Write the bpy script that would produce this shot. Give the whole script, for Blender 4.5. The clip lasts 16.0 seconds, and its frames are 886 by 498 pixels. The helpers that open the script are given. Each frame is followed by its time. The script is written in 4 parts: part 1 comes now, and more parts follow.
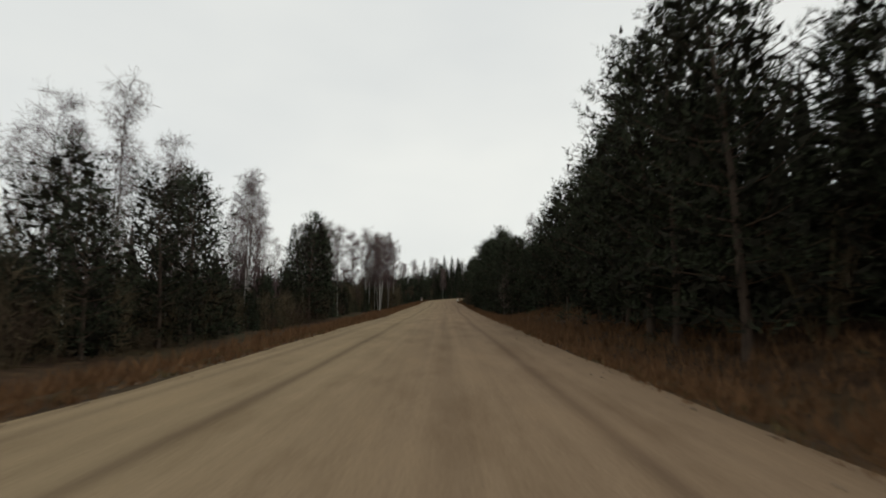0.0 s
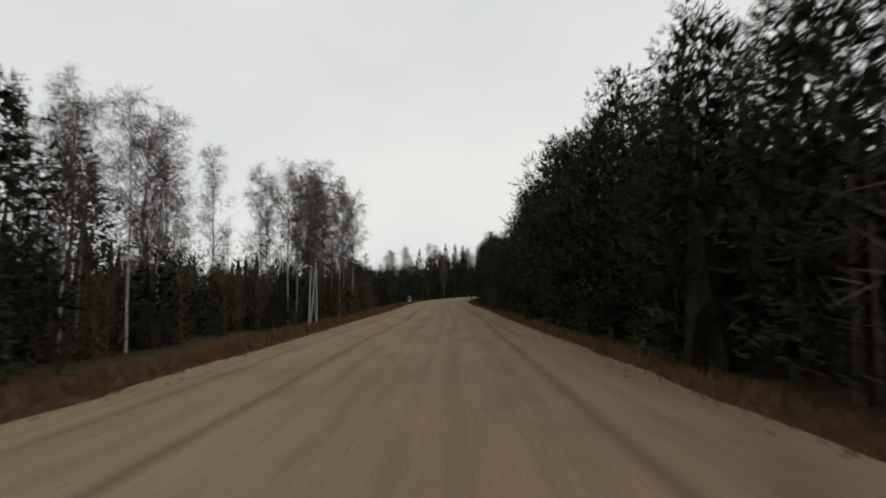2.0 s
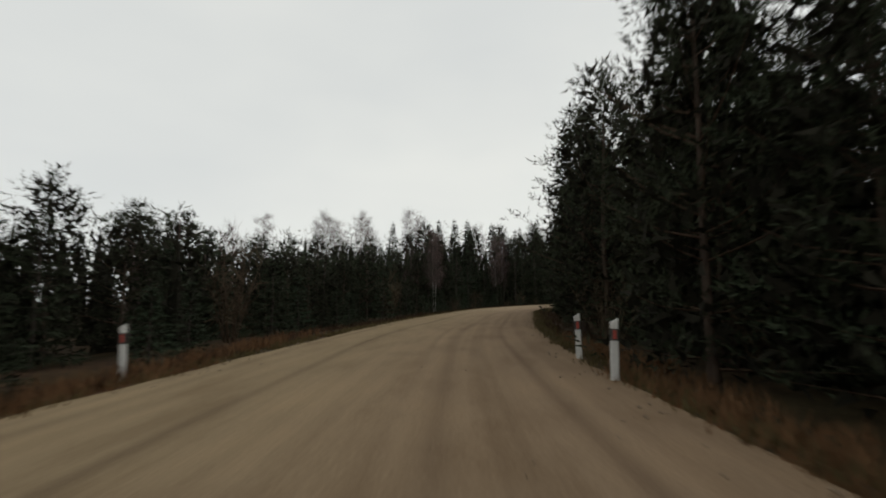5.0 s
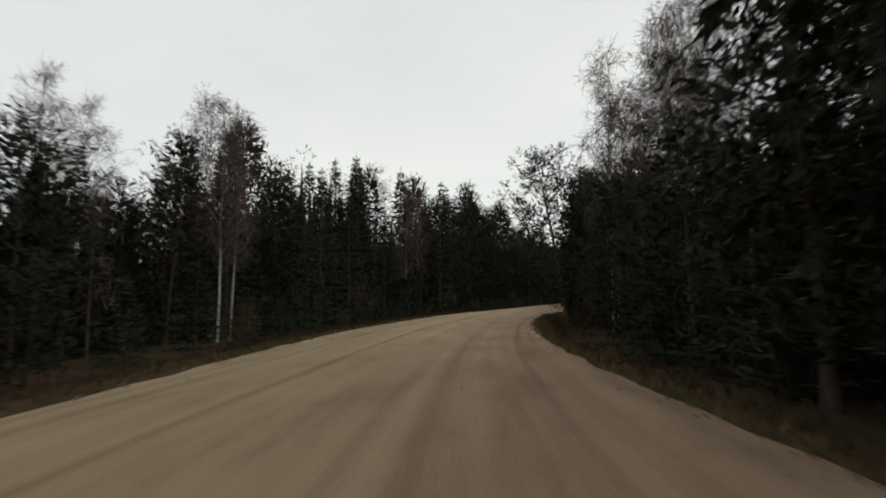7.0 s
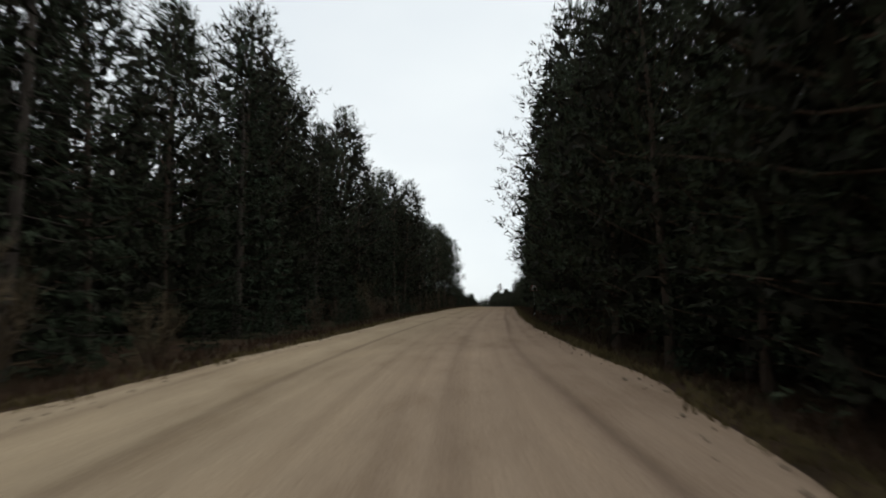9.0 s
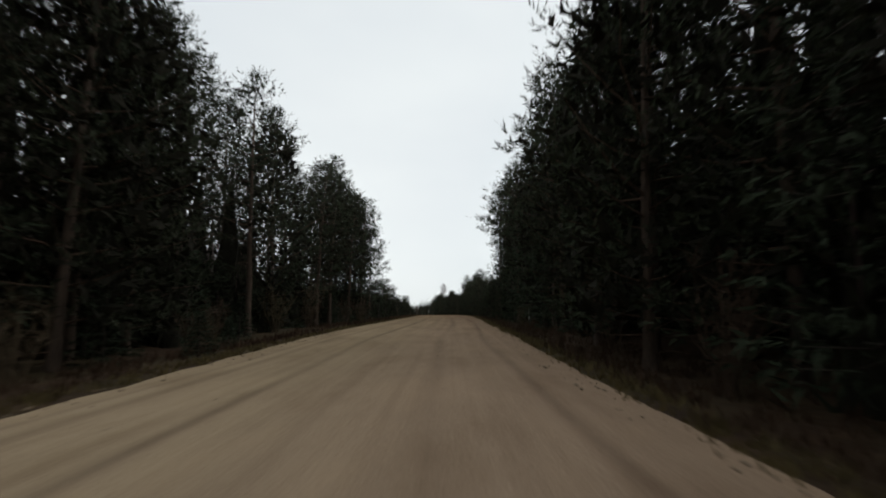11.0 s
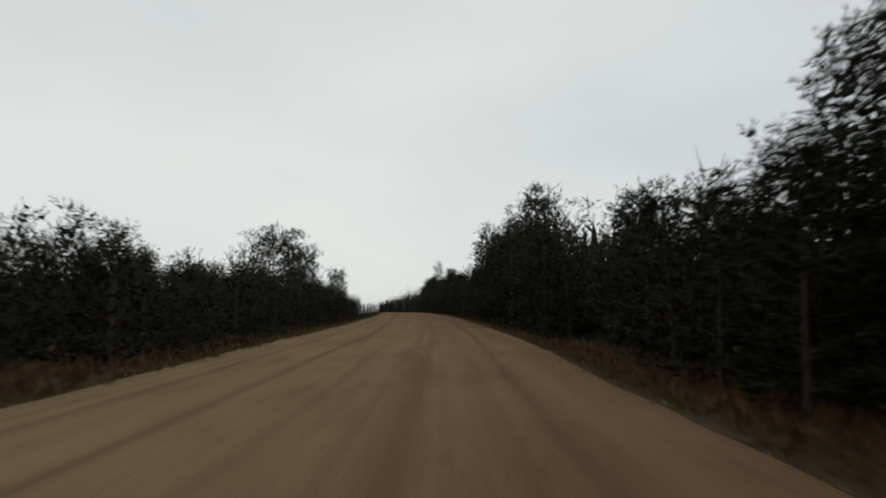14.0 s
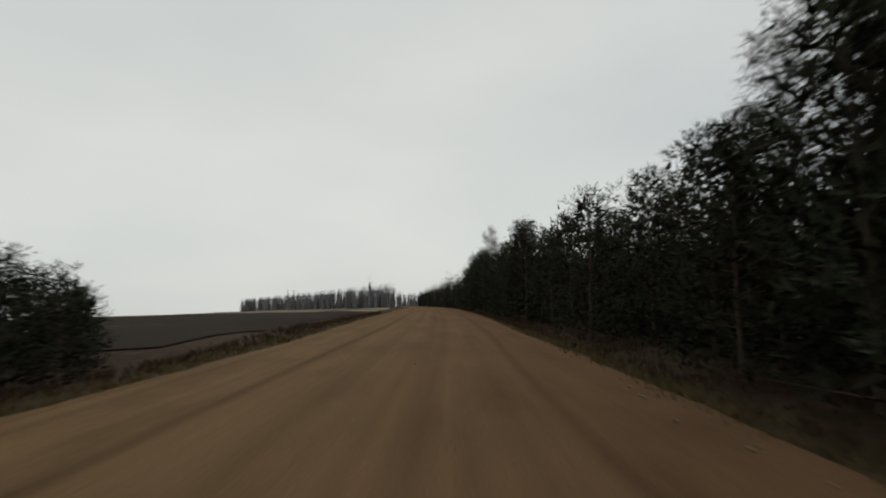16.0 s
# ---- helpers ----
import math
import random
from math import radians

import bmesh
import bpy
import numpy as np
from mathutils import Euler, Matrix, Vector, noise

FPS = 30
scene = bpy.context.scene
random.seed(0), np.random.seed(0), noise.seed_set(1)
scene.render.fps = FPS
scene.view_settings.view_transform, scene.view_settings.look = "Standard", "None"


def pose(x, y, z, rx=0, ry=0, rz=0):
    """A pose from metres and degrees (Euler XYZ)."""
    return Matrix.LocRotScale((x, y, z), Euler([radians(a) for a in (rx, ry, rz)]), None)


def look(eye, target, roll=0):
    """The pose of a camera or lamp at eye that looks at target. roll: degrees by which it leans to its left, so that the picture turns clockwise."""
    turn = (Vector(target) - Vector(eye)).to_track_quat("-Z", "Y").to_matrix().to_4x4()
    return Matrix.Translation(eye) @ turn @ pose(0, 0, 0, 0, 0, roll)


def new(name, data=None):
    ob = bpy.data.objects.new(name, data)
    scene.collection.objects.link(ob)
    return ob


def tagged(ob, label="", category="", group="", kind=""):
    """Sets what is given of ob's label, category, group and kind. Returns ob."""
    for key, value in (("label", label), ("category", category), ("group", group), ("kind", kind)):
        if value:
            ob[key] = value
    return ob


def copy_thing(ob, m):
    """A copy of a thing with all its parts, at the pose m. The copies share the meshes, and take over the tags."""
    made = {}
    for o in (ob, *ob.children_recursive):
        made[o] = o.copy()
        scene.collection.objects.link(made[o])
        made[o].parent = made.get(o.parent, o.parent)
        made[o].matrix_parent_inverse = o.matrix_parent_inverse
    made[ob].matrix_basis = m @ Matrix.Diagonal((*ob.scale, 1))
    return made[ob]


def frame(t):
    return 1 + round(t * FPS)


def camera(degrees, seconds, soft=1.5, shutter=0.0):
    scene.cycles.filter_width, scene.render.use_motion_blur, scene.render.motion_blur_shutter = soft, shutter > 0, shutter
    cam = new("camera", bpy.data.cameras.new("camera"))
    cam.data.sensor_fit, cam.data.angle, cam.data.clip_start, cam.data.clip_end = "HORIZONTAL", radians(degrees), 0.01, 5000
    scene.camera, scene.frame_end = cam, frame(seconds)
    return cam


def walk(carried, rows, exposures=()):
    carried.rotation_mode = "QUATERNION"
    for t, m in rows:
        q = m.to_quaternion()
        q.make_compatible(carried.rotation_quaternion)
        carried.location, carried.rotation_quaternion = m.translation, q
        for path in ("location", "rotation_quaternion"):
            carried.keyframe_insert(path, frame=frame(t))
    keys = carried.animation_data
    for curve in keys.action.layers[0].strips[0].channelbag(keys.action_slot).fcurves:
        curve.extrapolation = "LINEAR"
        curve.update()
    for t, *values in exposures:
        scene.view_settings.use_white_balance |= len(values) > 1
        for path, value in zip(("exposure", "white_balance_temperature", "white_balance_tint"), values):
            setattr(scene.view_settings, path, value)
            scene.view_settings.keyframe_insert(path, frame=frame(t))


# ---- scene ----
PATH = [
    (0.0, pose(0.00, 0.00, 1.25, 95.54, 0, 0.72) @ pose(0, 0, 0, 0, 0, 0.44)),
    (0.5, pose(-0.07, 11.36, 1.22, 95.39, 0, 1.38) @ pose(0, 0, 0, 0, 0, 0.49)),
    (1.0, pose(-0.23, 22.72, 1.17, 95.41, 0, 1.63) @ pose(0, 0, 0, 0, 0, 0.43)),
    (1.5, pose(-0.40, 34.07, 1.16, 95.43, 0, 1.48) @ pose(0, 0, 0, 0, 0, 0.08)),
    (2.0, pose(-0.49, 45.38, 1.15, 95.47, 0, 0.81) @ pose(0, 0, 0, 0, 0, -0.41)),
    (2.5, pose(-0.48, 56.57, 1.18, 95.73, 0, 0.67) @ pose(0, 0, 0, 0, 0, -0.40)),
    (3.0, pose(-0.52, 67.53, 1.24, 95.82, 0, 1.17) @ pose(0, 0, 0, 0, 0, 0.01)),
    (3.5, pose(-0.58, 78.23, 1.32, 95.85, 0, 0.84) @ pose(0, 0, 0, 0, 0, 0.16)),
    (4.0, pose(-0.58, 88.74, 1.43, 96.32, 0, 0.67) @ pose(0, 0, 0, 0, 0, -0.51)),
    (4.5, pose(-0.65, 99.21, 1.55, 96.41, 0, 1.44) @ pose(0, 0, 0, 0, 0, -0.24)),
    (5.0, pose(-0.70, 109.77, 1.70, 96.31, 0, 0.29) @ pose(0, 0, 0, 0, 0, -0.10)),
    (5.5, pose(-0.38, 120.49, 1.84, 96.29, 0, -2.47) @ pose(0, 0, 0, 0, 0, -0.06)),
    (6.0, pose(0.53, 131.33, 1.97, 96.29, 0, -5.55) @ pose(0, 0, 0, 0, 0, -0.06)),
    (6.5, pose(1.95, 142.19, 2.10, 96.46, 0, -7.83) @ pose(0, 0, 0, 0, 0, -0.41)),
    (7.0, pose(3.74, 153.03, 2.22, 96.41, 0, -9.57) @ pose(0, 0, 0, 0, 0, -0.07)),
    (7.5, pose(5.94, 163.79, 2.31, 95.94, 0, -12.32) @ pose(0, 0, 0, 0, 0, 0.08)),
    (8.0, pose(8.86, 174.38, 2.42, 95.87, 0, -17.20) @ pose(0, 0, 0, 0, 0, -0.13)),
    (8.5, pose(12.62, 184.71, 2.57, 96.42, 0, -21.31) @ pose(0, 0, 0, 0, 0, 0.18)),
    (9.0, pose(17.15, 194.74, 2.77, 96.73, 0, -25.71) @ pose(0, 0, 0, 0, 0, 0.02)),
    (9.5, pose(22.33, 204.47, 2.98, 97.25, 0, -28.77) @ pose(0, 0, 0, 0, 0, 0.18)),
    (10.0, pose(27.95, 213.97, 3.22, 96.92, 0, -30.82) @ pose(0, 0, 0, 0, 0, 0.05)),
    (10.5, pose(33.83, 223.33, 3.48, 96.87, 0, -31.94) @ pose(0, 0, 0, 0, 0, 0.02)),
    (11.0, pose(39.85, 232.64, 3.72, 97.20, 0, -32.30) @ pose(0, 0, 0, 0, 0, -0.01)),
    (11.5, pose(45.90, 241.96, 3.94, 96.87, 0, -32.22) @ pose(0, 0, 0, 0, 0, 0.07)),
    (12.0, pose(51.96, 251.30, 4.14, 96.62, 0, -32.38) @ pose(0, 0, 0, 0, 0, -0.15)),
    (12.5, pose(58.10, 260.57, 4.29, 96.23, 0, -33.11) @ pose(0, 0, 0, 0, 0, 0.07)),
    (13.0, pose(64.21, 269.79, 4.40, 95.87, 0, -32.53) @ pose(0, 0, 0, 0, 0, 0.57)),
    (13.5, pose(70.27, 278.96, 4.48, 96.24, 0, -32.96) @ pose(0, 0, 0, 0, 0, 0.44)),
    (14.0, pose(76.30, 288.08, 4.54, 96.15, 0, -32.33) @ pose(0, 0, 0, 0, 0, 0.27)),
    (14.5, pose(82.13, 297.30, 4.57, 95.62, 0, -30.81) @ pose(0, 0, 0, 0, 0, -0.22)),
    (15.0, pose(87.76, 306.62, 4.59, 95.70, 0, -30.05) @ pose(0, 0, 0, 0, 0, -0.30)),
    (15.5, pose(93.21, 316.05, 4.60, 95.59, 0, -28.45) @ pose(0, 0, 0, 0, 0, -0.44)),
    (16.0, pose(98.41, 325.62, 4.58, 95.07, 0, -27.22) @ pose(0, 0, 0, 0, 0, -0.36)),
]
cam = camera(82.1, 16.0, soft=1.8, shutter=0.2)
walk(cam, PATH, exposures=[(0.0, 0.0, 6800, 11), (2.0, -0.06, 6800, 11), (4.0, -0.1, 6800, 11), (7.0, 0.02, 6750, 11), (8.0, 0.14, 6450, 11), (9.0, 0.18, 6350, 11), (11.5, 0.08, 6450, 11), (12.5, 0.08, 6500, 11), (14.0, -0.14, 6650, 10), (16.0, -0.28, 6750, 10)])

# ---- sky and sun (overcast late autumn) ----
world = bpy.data.worlds.new("overcast_sky")
scene.world = world
world.use_nodes = True
wn, wl = world.node_tree.nodes, world.node_tree.links
wn.clear()
w_out = wn.new("ShaderNodeOutputWorld")
w_bg = wn.new("ShaderNodeBackground")
w_sky = wn.new("ShaderNodeTexSky")
w_sky.sky_type = "NISHITA"
w_sky.sun_disc = False
w_sky.sun_elevation = radians(50)
w_sky.sun_rotation = radians(114)
w_map = wn.new("ShaderNodeTexCoord")
w_scale = wn.new("ShaderNodeMapping")
w_scale.inputs["Scale"].default_value = (1.0, 1.0, 2.4)
w_noise = wn.new("ShaderNodeTexNoise")
w_noise.inputs["Scale"].default_value = 1.3
w_noise.inputs["Detail"].default_value = 4
w_noise.inputs["Roughness"].default_value = 0.45
w_ramp = wn.new("ShaderNodeValToRGB")
w_ramp.color_ramp.elements[0].position, w_ramp.color_ramp.elements[1].position = 0.3, 0.72
w_ramp.color_ramp.elements[0].color = (7.0, 7.5, 7.7, 1)
w_ramp.color_ramp.elements[1].color = (8.7, 9.1, 8.9, 1)
w_mix = wn.new("ShaderNodeMix")
w_mix.data_type = "RGBA"
w_mix.inputs[0].default_value = 0.93          # share of the closed cloud deck over the clear sky
w_bg.inputs["Strength"].default_value = 0.1
wl.new(w_map.outputs["Generated"], w_scale.inputs["Vector"])
wl.new(w_scale.outputs["Vector"], w_noise.inputs["Vector"])
wl.new(w_noise.outputs["Fac"], w_ramp.inputs["Fac"])
wl.new(w_sky.outputs["Color"], w_mix.inputs[6])
wl.new(w_ramp.outputs["Color"], w_mix.inputs[7])
wl.new(w_mix.outputs[2], w_bg.inputs["Color"])
wl.new(w_bg.outputs["Background"], w_out.inputs["Surface"])

sun_data = bpy.data.lights.new("sun", "SUN")
sun_data.energy, sun_data.angle, sun_data.color = 0.35, radians(30), (1.0, 0.96, 0.9)
sun = new("sun", sun_data)
sun.matrix_world = look((45, -20, 60), (0, 0, 0))


# ---- materials ----
def node_material(name, roughness=0.9):
    m = bpy.data.materials.new(name)
    m.use_nodes = True
    nt = m.node_tree
    b = nt.nodes["Principled BSDF"]
    b.inputs["Roughness"].default_value = roughness
    b.inputs["Specular IOR Level"].default_value = 0.06
    return m, nt, b


def noise_node(nt, scale, detail=4, rough=0.6, vector=None, stretch=None):
    n = nt.nodes.new("ShaderNodeTexNoise")
    n.inputs["Scale"].default_value, n.inputs["Detail"].default_value, n.inputs["Roughness"].default_value = scale, detail, rough
    if vector is None:
        vector = nt.nodes.new("ShaderNodeTexCoord").outputs["Object"]
    if stretch:
        mp = nt.nodes.new("ShaderNodeMapping")
        mp.inputs["Scale"].default_value = stretch
        nt.links.new(vector, mp.inputs["Vector"])
        vector = mp.outputs["Vector"]
    nt.links.new(vector, n.inputs["Vector"])
    return n.outputs["Fac"]


def ramp_node(nt, fac, stops):
    r = nt.nodes.new("ShaderNodeValToRGB")
    while len(r.color_ramp.elements) < len(stops):
        r.color_ramp.elements.new(0.5)
    for e, (p, c) in zip(r.color_ramp.elements, stops):
        e.position, e.color = p, (*c, 1)
    nt.links.new(fac, r.inputs["Fac"])
    return r.outputs["Color"]


def mix_node(nt, fac, a, b, mode="MIX"):
    m = nt.nodes.new("ShaderNodeMix")
    m.data_type, m.blend_type = "RGBA", mode
    for sock, v in ((m.inputs[0], fac), (m.inputs[6], a), (m.inputs[7], b)):
        if isinstance(v, (int, float)):
            sock.default_value = v
        elif isinstance(v, tuple):
            sock.default_value = (*v, 1)
        else:
            nt.links.new(v, sock)
    return m.outputs[2]


def math_node(nt, op, a, b=0.0, c=0.0):
    m = nt.nodes.new("ShaderNodeMath")
    m.operation = op
    for sock, v in zip(m.inputs, (a, b, c)):
        if isinstance(v, (int, float)):
            sock.default_value = v
        else:
            nt.links.new(v, sock)
    return m.outputs[0]


def bump(nt, bsdf, height, strength, distance):
    b = nt.nodes.new("ShaderNodeBump")
    b.inputs["Strength"].default_value, b.inputs["Distance"].default_value = strength, distance
    nt.links.new(height, b.inputs["Height"])
    nt.links.new(b.outputs["Normal"], bsdf.inputs["Normal"])


def foliage_material(name, dark, light, tip):
    """Needles or twigs: colour varies by clump, by tree and with a fine grain."""
    m, nt, b = node_material(name, 0.95)
    b.inputs["Specular IOR Level"].default_value = 0.08
    clump = noise_node(nt, 0.9, 3)
    fine = noise_node(nt, 9.0, 2)
    base = ramp_node(nt, clump, [(0.3, dark), (0.7, light)])
    base = mix_node(nt, math_node(nt, "MULTIPLY", fine, 0.55), base, tip)
    isl = nt.nodes.new("ShaderNodeNewGeometry").outputs["Random Per Island"]
    tree = nt.nodes.new("ShaderNodeObjectInfo").outputs["Random"]
    hsv = nt.nodes.new("ShaderNodeHueSaturation")
    nt.links.new(base, hsv.inputs["Color"])
    nt.links.new(math_node(nt, "MULTIPLY_ADD", tree, 0.05, 0.475), hsv.inputs["Hue"])
    nt.links.new(math_node(nt, "MULTIPLY_ADD", isl, 0.28, math_node(nt, "MULTIPLY_ADD", tree, 0.3, 0.51)), hsv.inputs["Value"])
    nt.links.new(hsv.outputs["Color"], b.inputs["Base Color"])
    return m


def bark_material(name, stops, scale, stretch, strength=0.4):
    m, nt, b = node_material(name, 0.9)
    g = noise_node(nt, scale, 5, 0.65, stretch=stretch)
    col = ramp_node(nt, g, stops)
    big = noise_node(nt, 0.7, 2)
    col = mix_node(nt, math_node(nt, "MULTIPLY", big, 0.5), col, stops[0][1])
    nt.links.new(col, b.inputs["Base Color"])
    bump(nt, b, g, strength, 0.03)
    return m


PINE_NEEDLES = foliage_material("pine_needles", (0.026, 0.034, 0.021), (0.050, 0.062, 0.036), (0.082, 0.090, 0.055))
# dead-twig brown, darkened to carry the shade inside conifer crowns
SHADED_TWIGS = bark_material("shaded_twigs", [(0.3, (0.012, 0.011, 0.008)), (0.7, (0.034, 0.032, 0.022))], 3.5, (1.0, 1.0, 0.8), 1.0)
SPRUCE_NEEDLES = foliage_material("spruce_needles", (0.024, 0.038, 0.025), (0.048, 0.065, 0.038), (0.075, 0.088, 0.052))
BIRCH_TWIGS = foliage_material("birch_twigs", (0.085, 0.055, 0.052), (0.15, 0.10, 0.095), (0.17, 0.125, 0.115))
SHRUB_TWIGS = foliage_material("shrub_twigs", (0.06, 0.045, 0.03), (0.12, 0.085, 0.055), (0.15, 0.11, 0.07))
DRY_GRASS = foliage_material("dry_grass", (0.105, 0.055, 0.024), (0.2, 0.112, 0.048), (0.26, 0.165, 0.08))
GREEN_GRASS = foliage_material("faded_grass", (0.06, 0.044, 0.022), (0.11, 0.078, 0.038), (0.16, 0.112, 0.056))
OLD_GRASS = foliage_material("old_grass", (0.036, 0.021, 0.014), (0.07, 0.042, 0.024), (0.1, 0.065, 0.04))
STUBBLE = foliage_material("pale_stubble", (0.2, 0.17, 0.11), (0.28, 0.24, 0.17), (0.3, 0.26, 0.19))
PINE_BARK = bark_material("pine_bark", [(0.3, (0.038, 0.028, 0.022)), (0.7, (0.125, 0.09, 0.068))], 7.0, (1.0, 1.0, 0.25))
PINE_LIMB = bark_material("pine_limb_bark", [(0.3, (0.055, 0.036, 0.026)), (0.7, (0.13, 0.085, 0.058))], 9.0, (1.0, 1.0, 0.3))
SPRUCE_BARK = bark_material("spruce_bark", [(0.3, (0.04, 0.033, 0.028)), (0.7, (0.11, 0.09, 0.075))], 8.0, (1.0, 1.0, 0.3))
BIRCH_BARK = bark_material("birch_bark", [(0.34, (0.06, 0.055, 0.05)), (0.42, (0.5, 0.48, 0.45)), (0.8, (0.68, 0.66, 0.62))], 3.0, (1.0, 1.0, 2.6), 0.15)
BIRCH_LIMB = bark_material("birch_limb_bark", [(0.3, (0.09, 0.075, 0.07)), (0.7, (0.21, 0.18, 0.17))], 6.0, (1.0, 1.0, 1.0))
# the haze of distance is mixed into this pale grey
HAZY_WOOD = foliage_material("hazy_far_woods", (0.14, 0.143, 0.148), (0.19, 0.19, 0.195), (0.21, 0.21, 0.215))


def road_material():
    """Graded gravel: worn wheel tracks and loose windrows run along it, stains and stones break them up. UV: across, along (metres)."""
    m, nt, b = node_material("gravel_road", 0.95)
    uv = nt.nodes.new("ShaderNodeTexCoord").outputs["UV"]
    sep = nt.nodes.new("ShaderNodeSeparateXYZ")
    nt.links.new(uv, sep.inputs[0])
    wob = noise_node(nt, 1.0, 2, 0.5, uv, (0.05, 0.03, 1))
    across = math_node(nt, "ADD", sep.outputs["X"], math_node(nt, "MULTIPLY_ADD", wob, 1.6, -0.8))
    streak = noise_node(nt, 1.0, 5, 0.6, uv, (2.6, 0.02, 1))
    broad = noise_node(nt, 1.0, 3, 0.5, uv, (0.55, 0.012, 1))
    patch = noise_node(nt, 0.35, 4, 0.6, uv, (1.0, 0.35, 1))
    grain = noise_node(nt, 28.0, 3, 0.7, uv)
    col = ramp_node(nt, streak, [(0.3, (0.195, 0.142, 0.092)), (0.5, (0.242, 0.179, 0.117)), (0.72, (0.285, 0.215, 0.143))])
    col = mix_node(nt, math_node(nt, "MULTIPLY", broad, 0.5), col, (0.27, 0.203, 0.13))
    for at_d, wide, deep in ((-1.55, 0.12, 0.85), (2.45, 0.11, 0.75), (0.95, 0.16, 0.42), (0.45, 0.1, 0.25), (-2.95, 0.12, 0.55), (-3.35, 0.08, 0.45), (-0.35, 0.1, 0.2)):
        off = math_node(nt, "DIVIDE", math_node(nt, "SUBTRACT", across, at_d), wide)
        line = math_node(nt, "POWER", 2.718, math_node(nt, "MULTIPLY", math_node(nt, "MULTIPLY", off, off), -1.0))
        line = math_node(nt, "MULTIPLY", line, math_node(nt, "MULTIPLY", noise_node(nt, 1.0, 3, 0.6, uv, (0.6, 0.05, 1)), deep * 1.35))
        col = mix_node(nt, line, col, (0.105, 0.072, 0.048))
    col = mix_node(nt, math_node(nt, "MULTIPLY", patch, 0.35), col, (0.162, 0.122, 0.078))
    blotch = ramp_node(nt, noise_node(nt, 0.9, 5, 0.65, uv, (1.0, 0.3, 1)), [(0.34, (0.78, 0.75, 0.72)), (0.5, (1.0, 1.0, 1.0)), (0.7, (1.16, 1.15, 1.12))])
    col = mix_node(nt, 0.75, col, blotch, "MULTIPLY")
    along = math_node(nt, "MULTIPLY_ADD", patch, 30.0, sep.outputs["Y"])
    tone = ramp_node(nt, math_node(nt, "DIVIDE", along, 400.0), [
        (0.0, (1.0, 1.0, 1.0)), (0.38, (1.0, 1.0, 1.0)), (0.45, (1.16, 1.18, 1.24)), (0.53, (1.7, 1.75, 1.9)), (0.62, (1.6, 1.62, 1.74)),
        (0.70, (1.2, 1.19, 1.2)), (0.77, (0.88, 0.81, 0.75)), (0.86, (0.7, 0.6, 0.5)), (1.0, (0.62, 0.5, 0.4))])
    col = mix_node(nt, 1.0, col, tone, "MULTIPLY")       # exposure gain painted on greyer gravel through the woods; damper, redder by the fields
    side = ramp_node(nt, math_node(nt, "MULTIPLY_ADD", across, 0.125, 0.5), [(0.3, (1.04, 1.05, 1.0)), (0.58, (1.03, 0.99, 0.98)), (0.85, (0.93, 0.87, 0.88))])
    col = mix_node(nt, 0.9, col, side, "MULTIPLY")       # redder and darker towards the right
    stones = ramp_node(nt, grain, [(0.35, (0.75, 0.73, 0.7)), (0.65, (1.12, 1.12, 1.1))])
    col = mix_node(nt, 0.8, col, stones, "MULTIPLY")
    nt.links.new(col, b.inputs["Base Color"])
    bump(nt, b, grain, 0.5, 0.02)
    return m


def ground_material():
    """Needle litter and moss under the trees, dead grass on the verges. UV: across, along (metres)."""
    m, nt, b = node_material("forest_floor", 0.95)
    big = noise_node(nt, 0.12, 4)
    mid = noise_node(nt, 1.4, 5, 0.65)
    fine = noise_node(nt, 14.0, 3, 0.7)
    litter = ramp_node(nt, mid, [(0.3, (0.03, 0.02, 0.014)), (0.55, (0.055, 0.035, 0.022)), (0.75, (0.09, 0.058, 0.034))])
    moss = ramp_node(nt, mid, [(0.3, (0.034, 0.028, 0.016)), (0.7, (0.068, 0.053, 0.028))])
    col = mix_node(nt, ramp_node(nt, big, [(0.42, (0, 0, 0)), (0.62, (1, 1, 1))]), litter, moss)
    col = mix_node(nt, 0.6, col, ramp_node(nt, fine, [(0.3, (0.6, 0.6, 0.6)), (0.7, (1.25, 1.2, 1.15))]), "MULTIPLY")
    nt.links.new(col, b.inputs["Base Color"])
    bump(nt, b, mid, 0.6, 0.15)
    return m


def plain_material(name, colour, roughness=0.6, worn=(0.2, 0.19, 0.17), metal=0.0):
    m, nt, b = node_material(name, roughness)
    b.inputs["Metallic"].default_value = metal
    dirt = noise_node(nt, 6.0, 5, 0.7)
    nt.links.new(mix_node(nt, math_node(nt, "MULTIPLY", dirt, 0.5), colour, worn), b.inputs["Base Color"])
    return m


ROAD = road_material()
GROUND = ground_material()
FIELD = plain_material("ploughed_soil", (0.022, 0.015, 0.0105), 1.0, (0.037, 0.026, 0.018))
TRACK = plain_material("damp_track", (0.15, 0.105, 0.065), 0.95, (0.08, 0.06, 0.04))
POST_WHITE = plain_material("white_post_paint", (0.75, 0.75, 0.72), 0.6)
POST_BLACK = plain_material("black_post_paint", (0.03, 0.03, 0.03), 0.5)
REFLECTOR = plain_material("red_reflector", (0.5, 0.05, 0.03), 0.3)
SIGN_WHITE = plain_material("sign_face", (0.7, 0.7, 0.68), 0.45)
SIGN_RED = plain_material("sign_red_border", (0.45, 0.04, 0.04), 0.45)
SIGN_BLACK = plain_material("sign_black", (0.03, 0.03, 0.03), 0.5)
GALVANISED = plain_material("galvanised_steel", (0.42, 0.43, 0.44), 0.45, (0.25, 0.25, 0.25), 0.8)
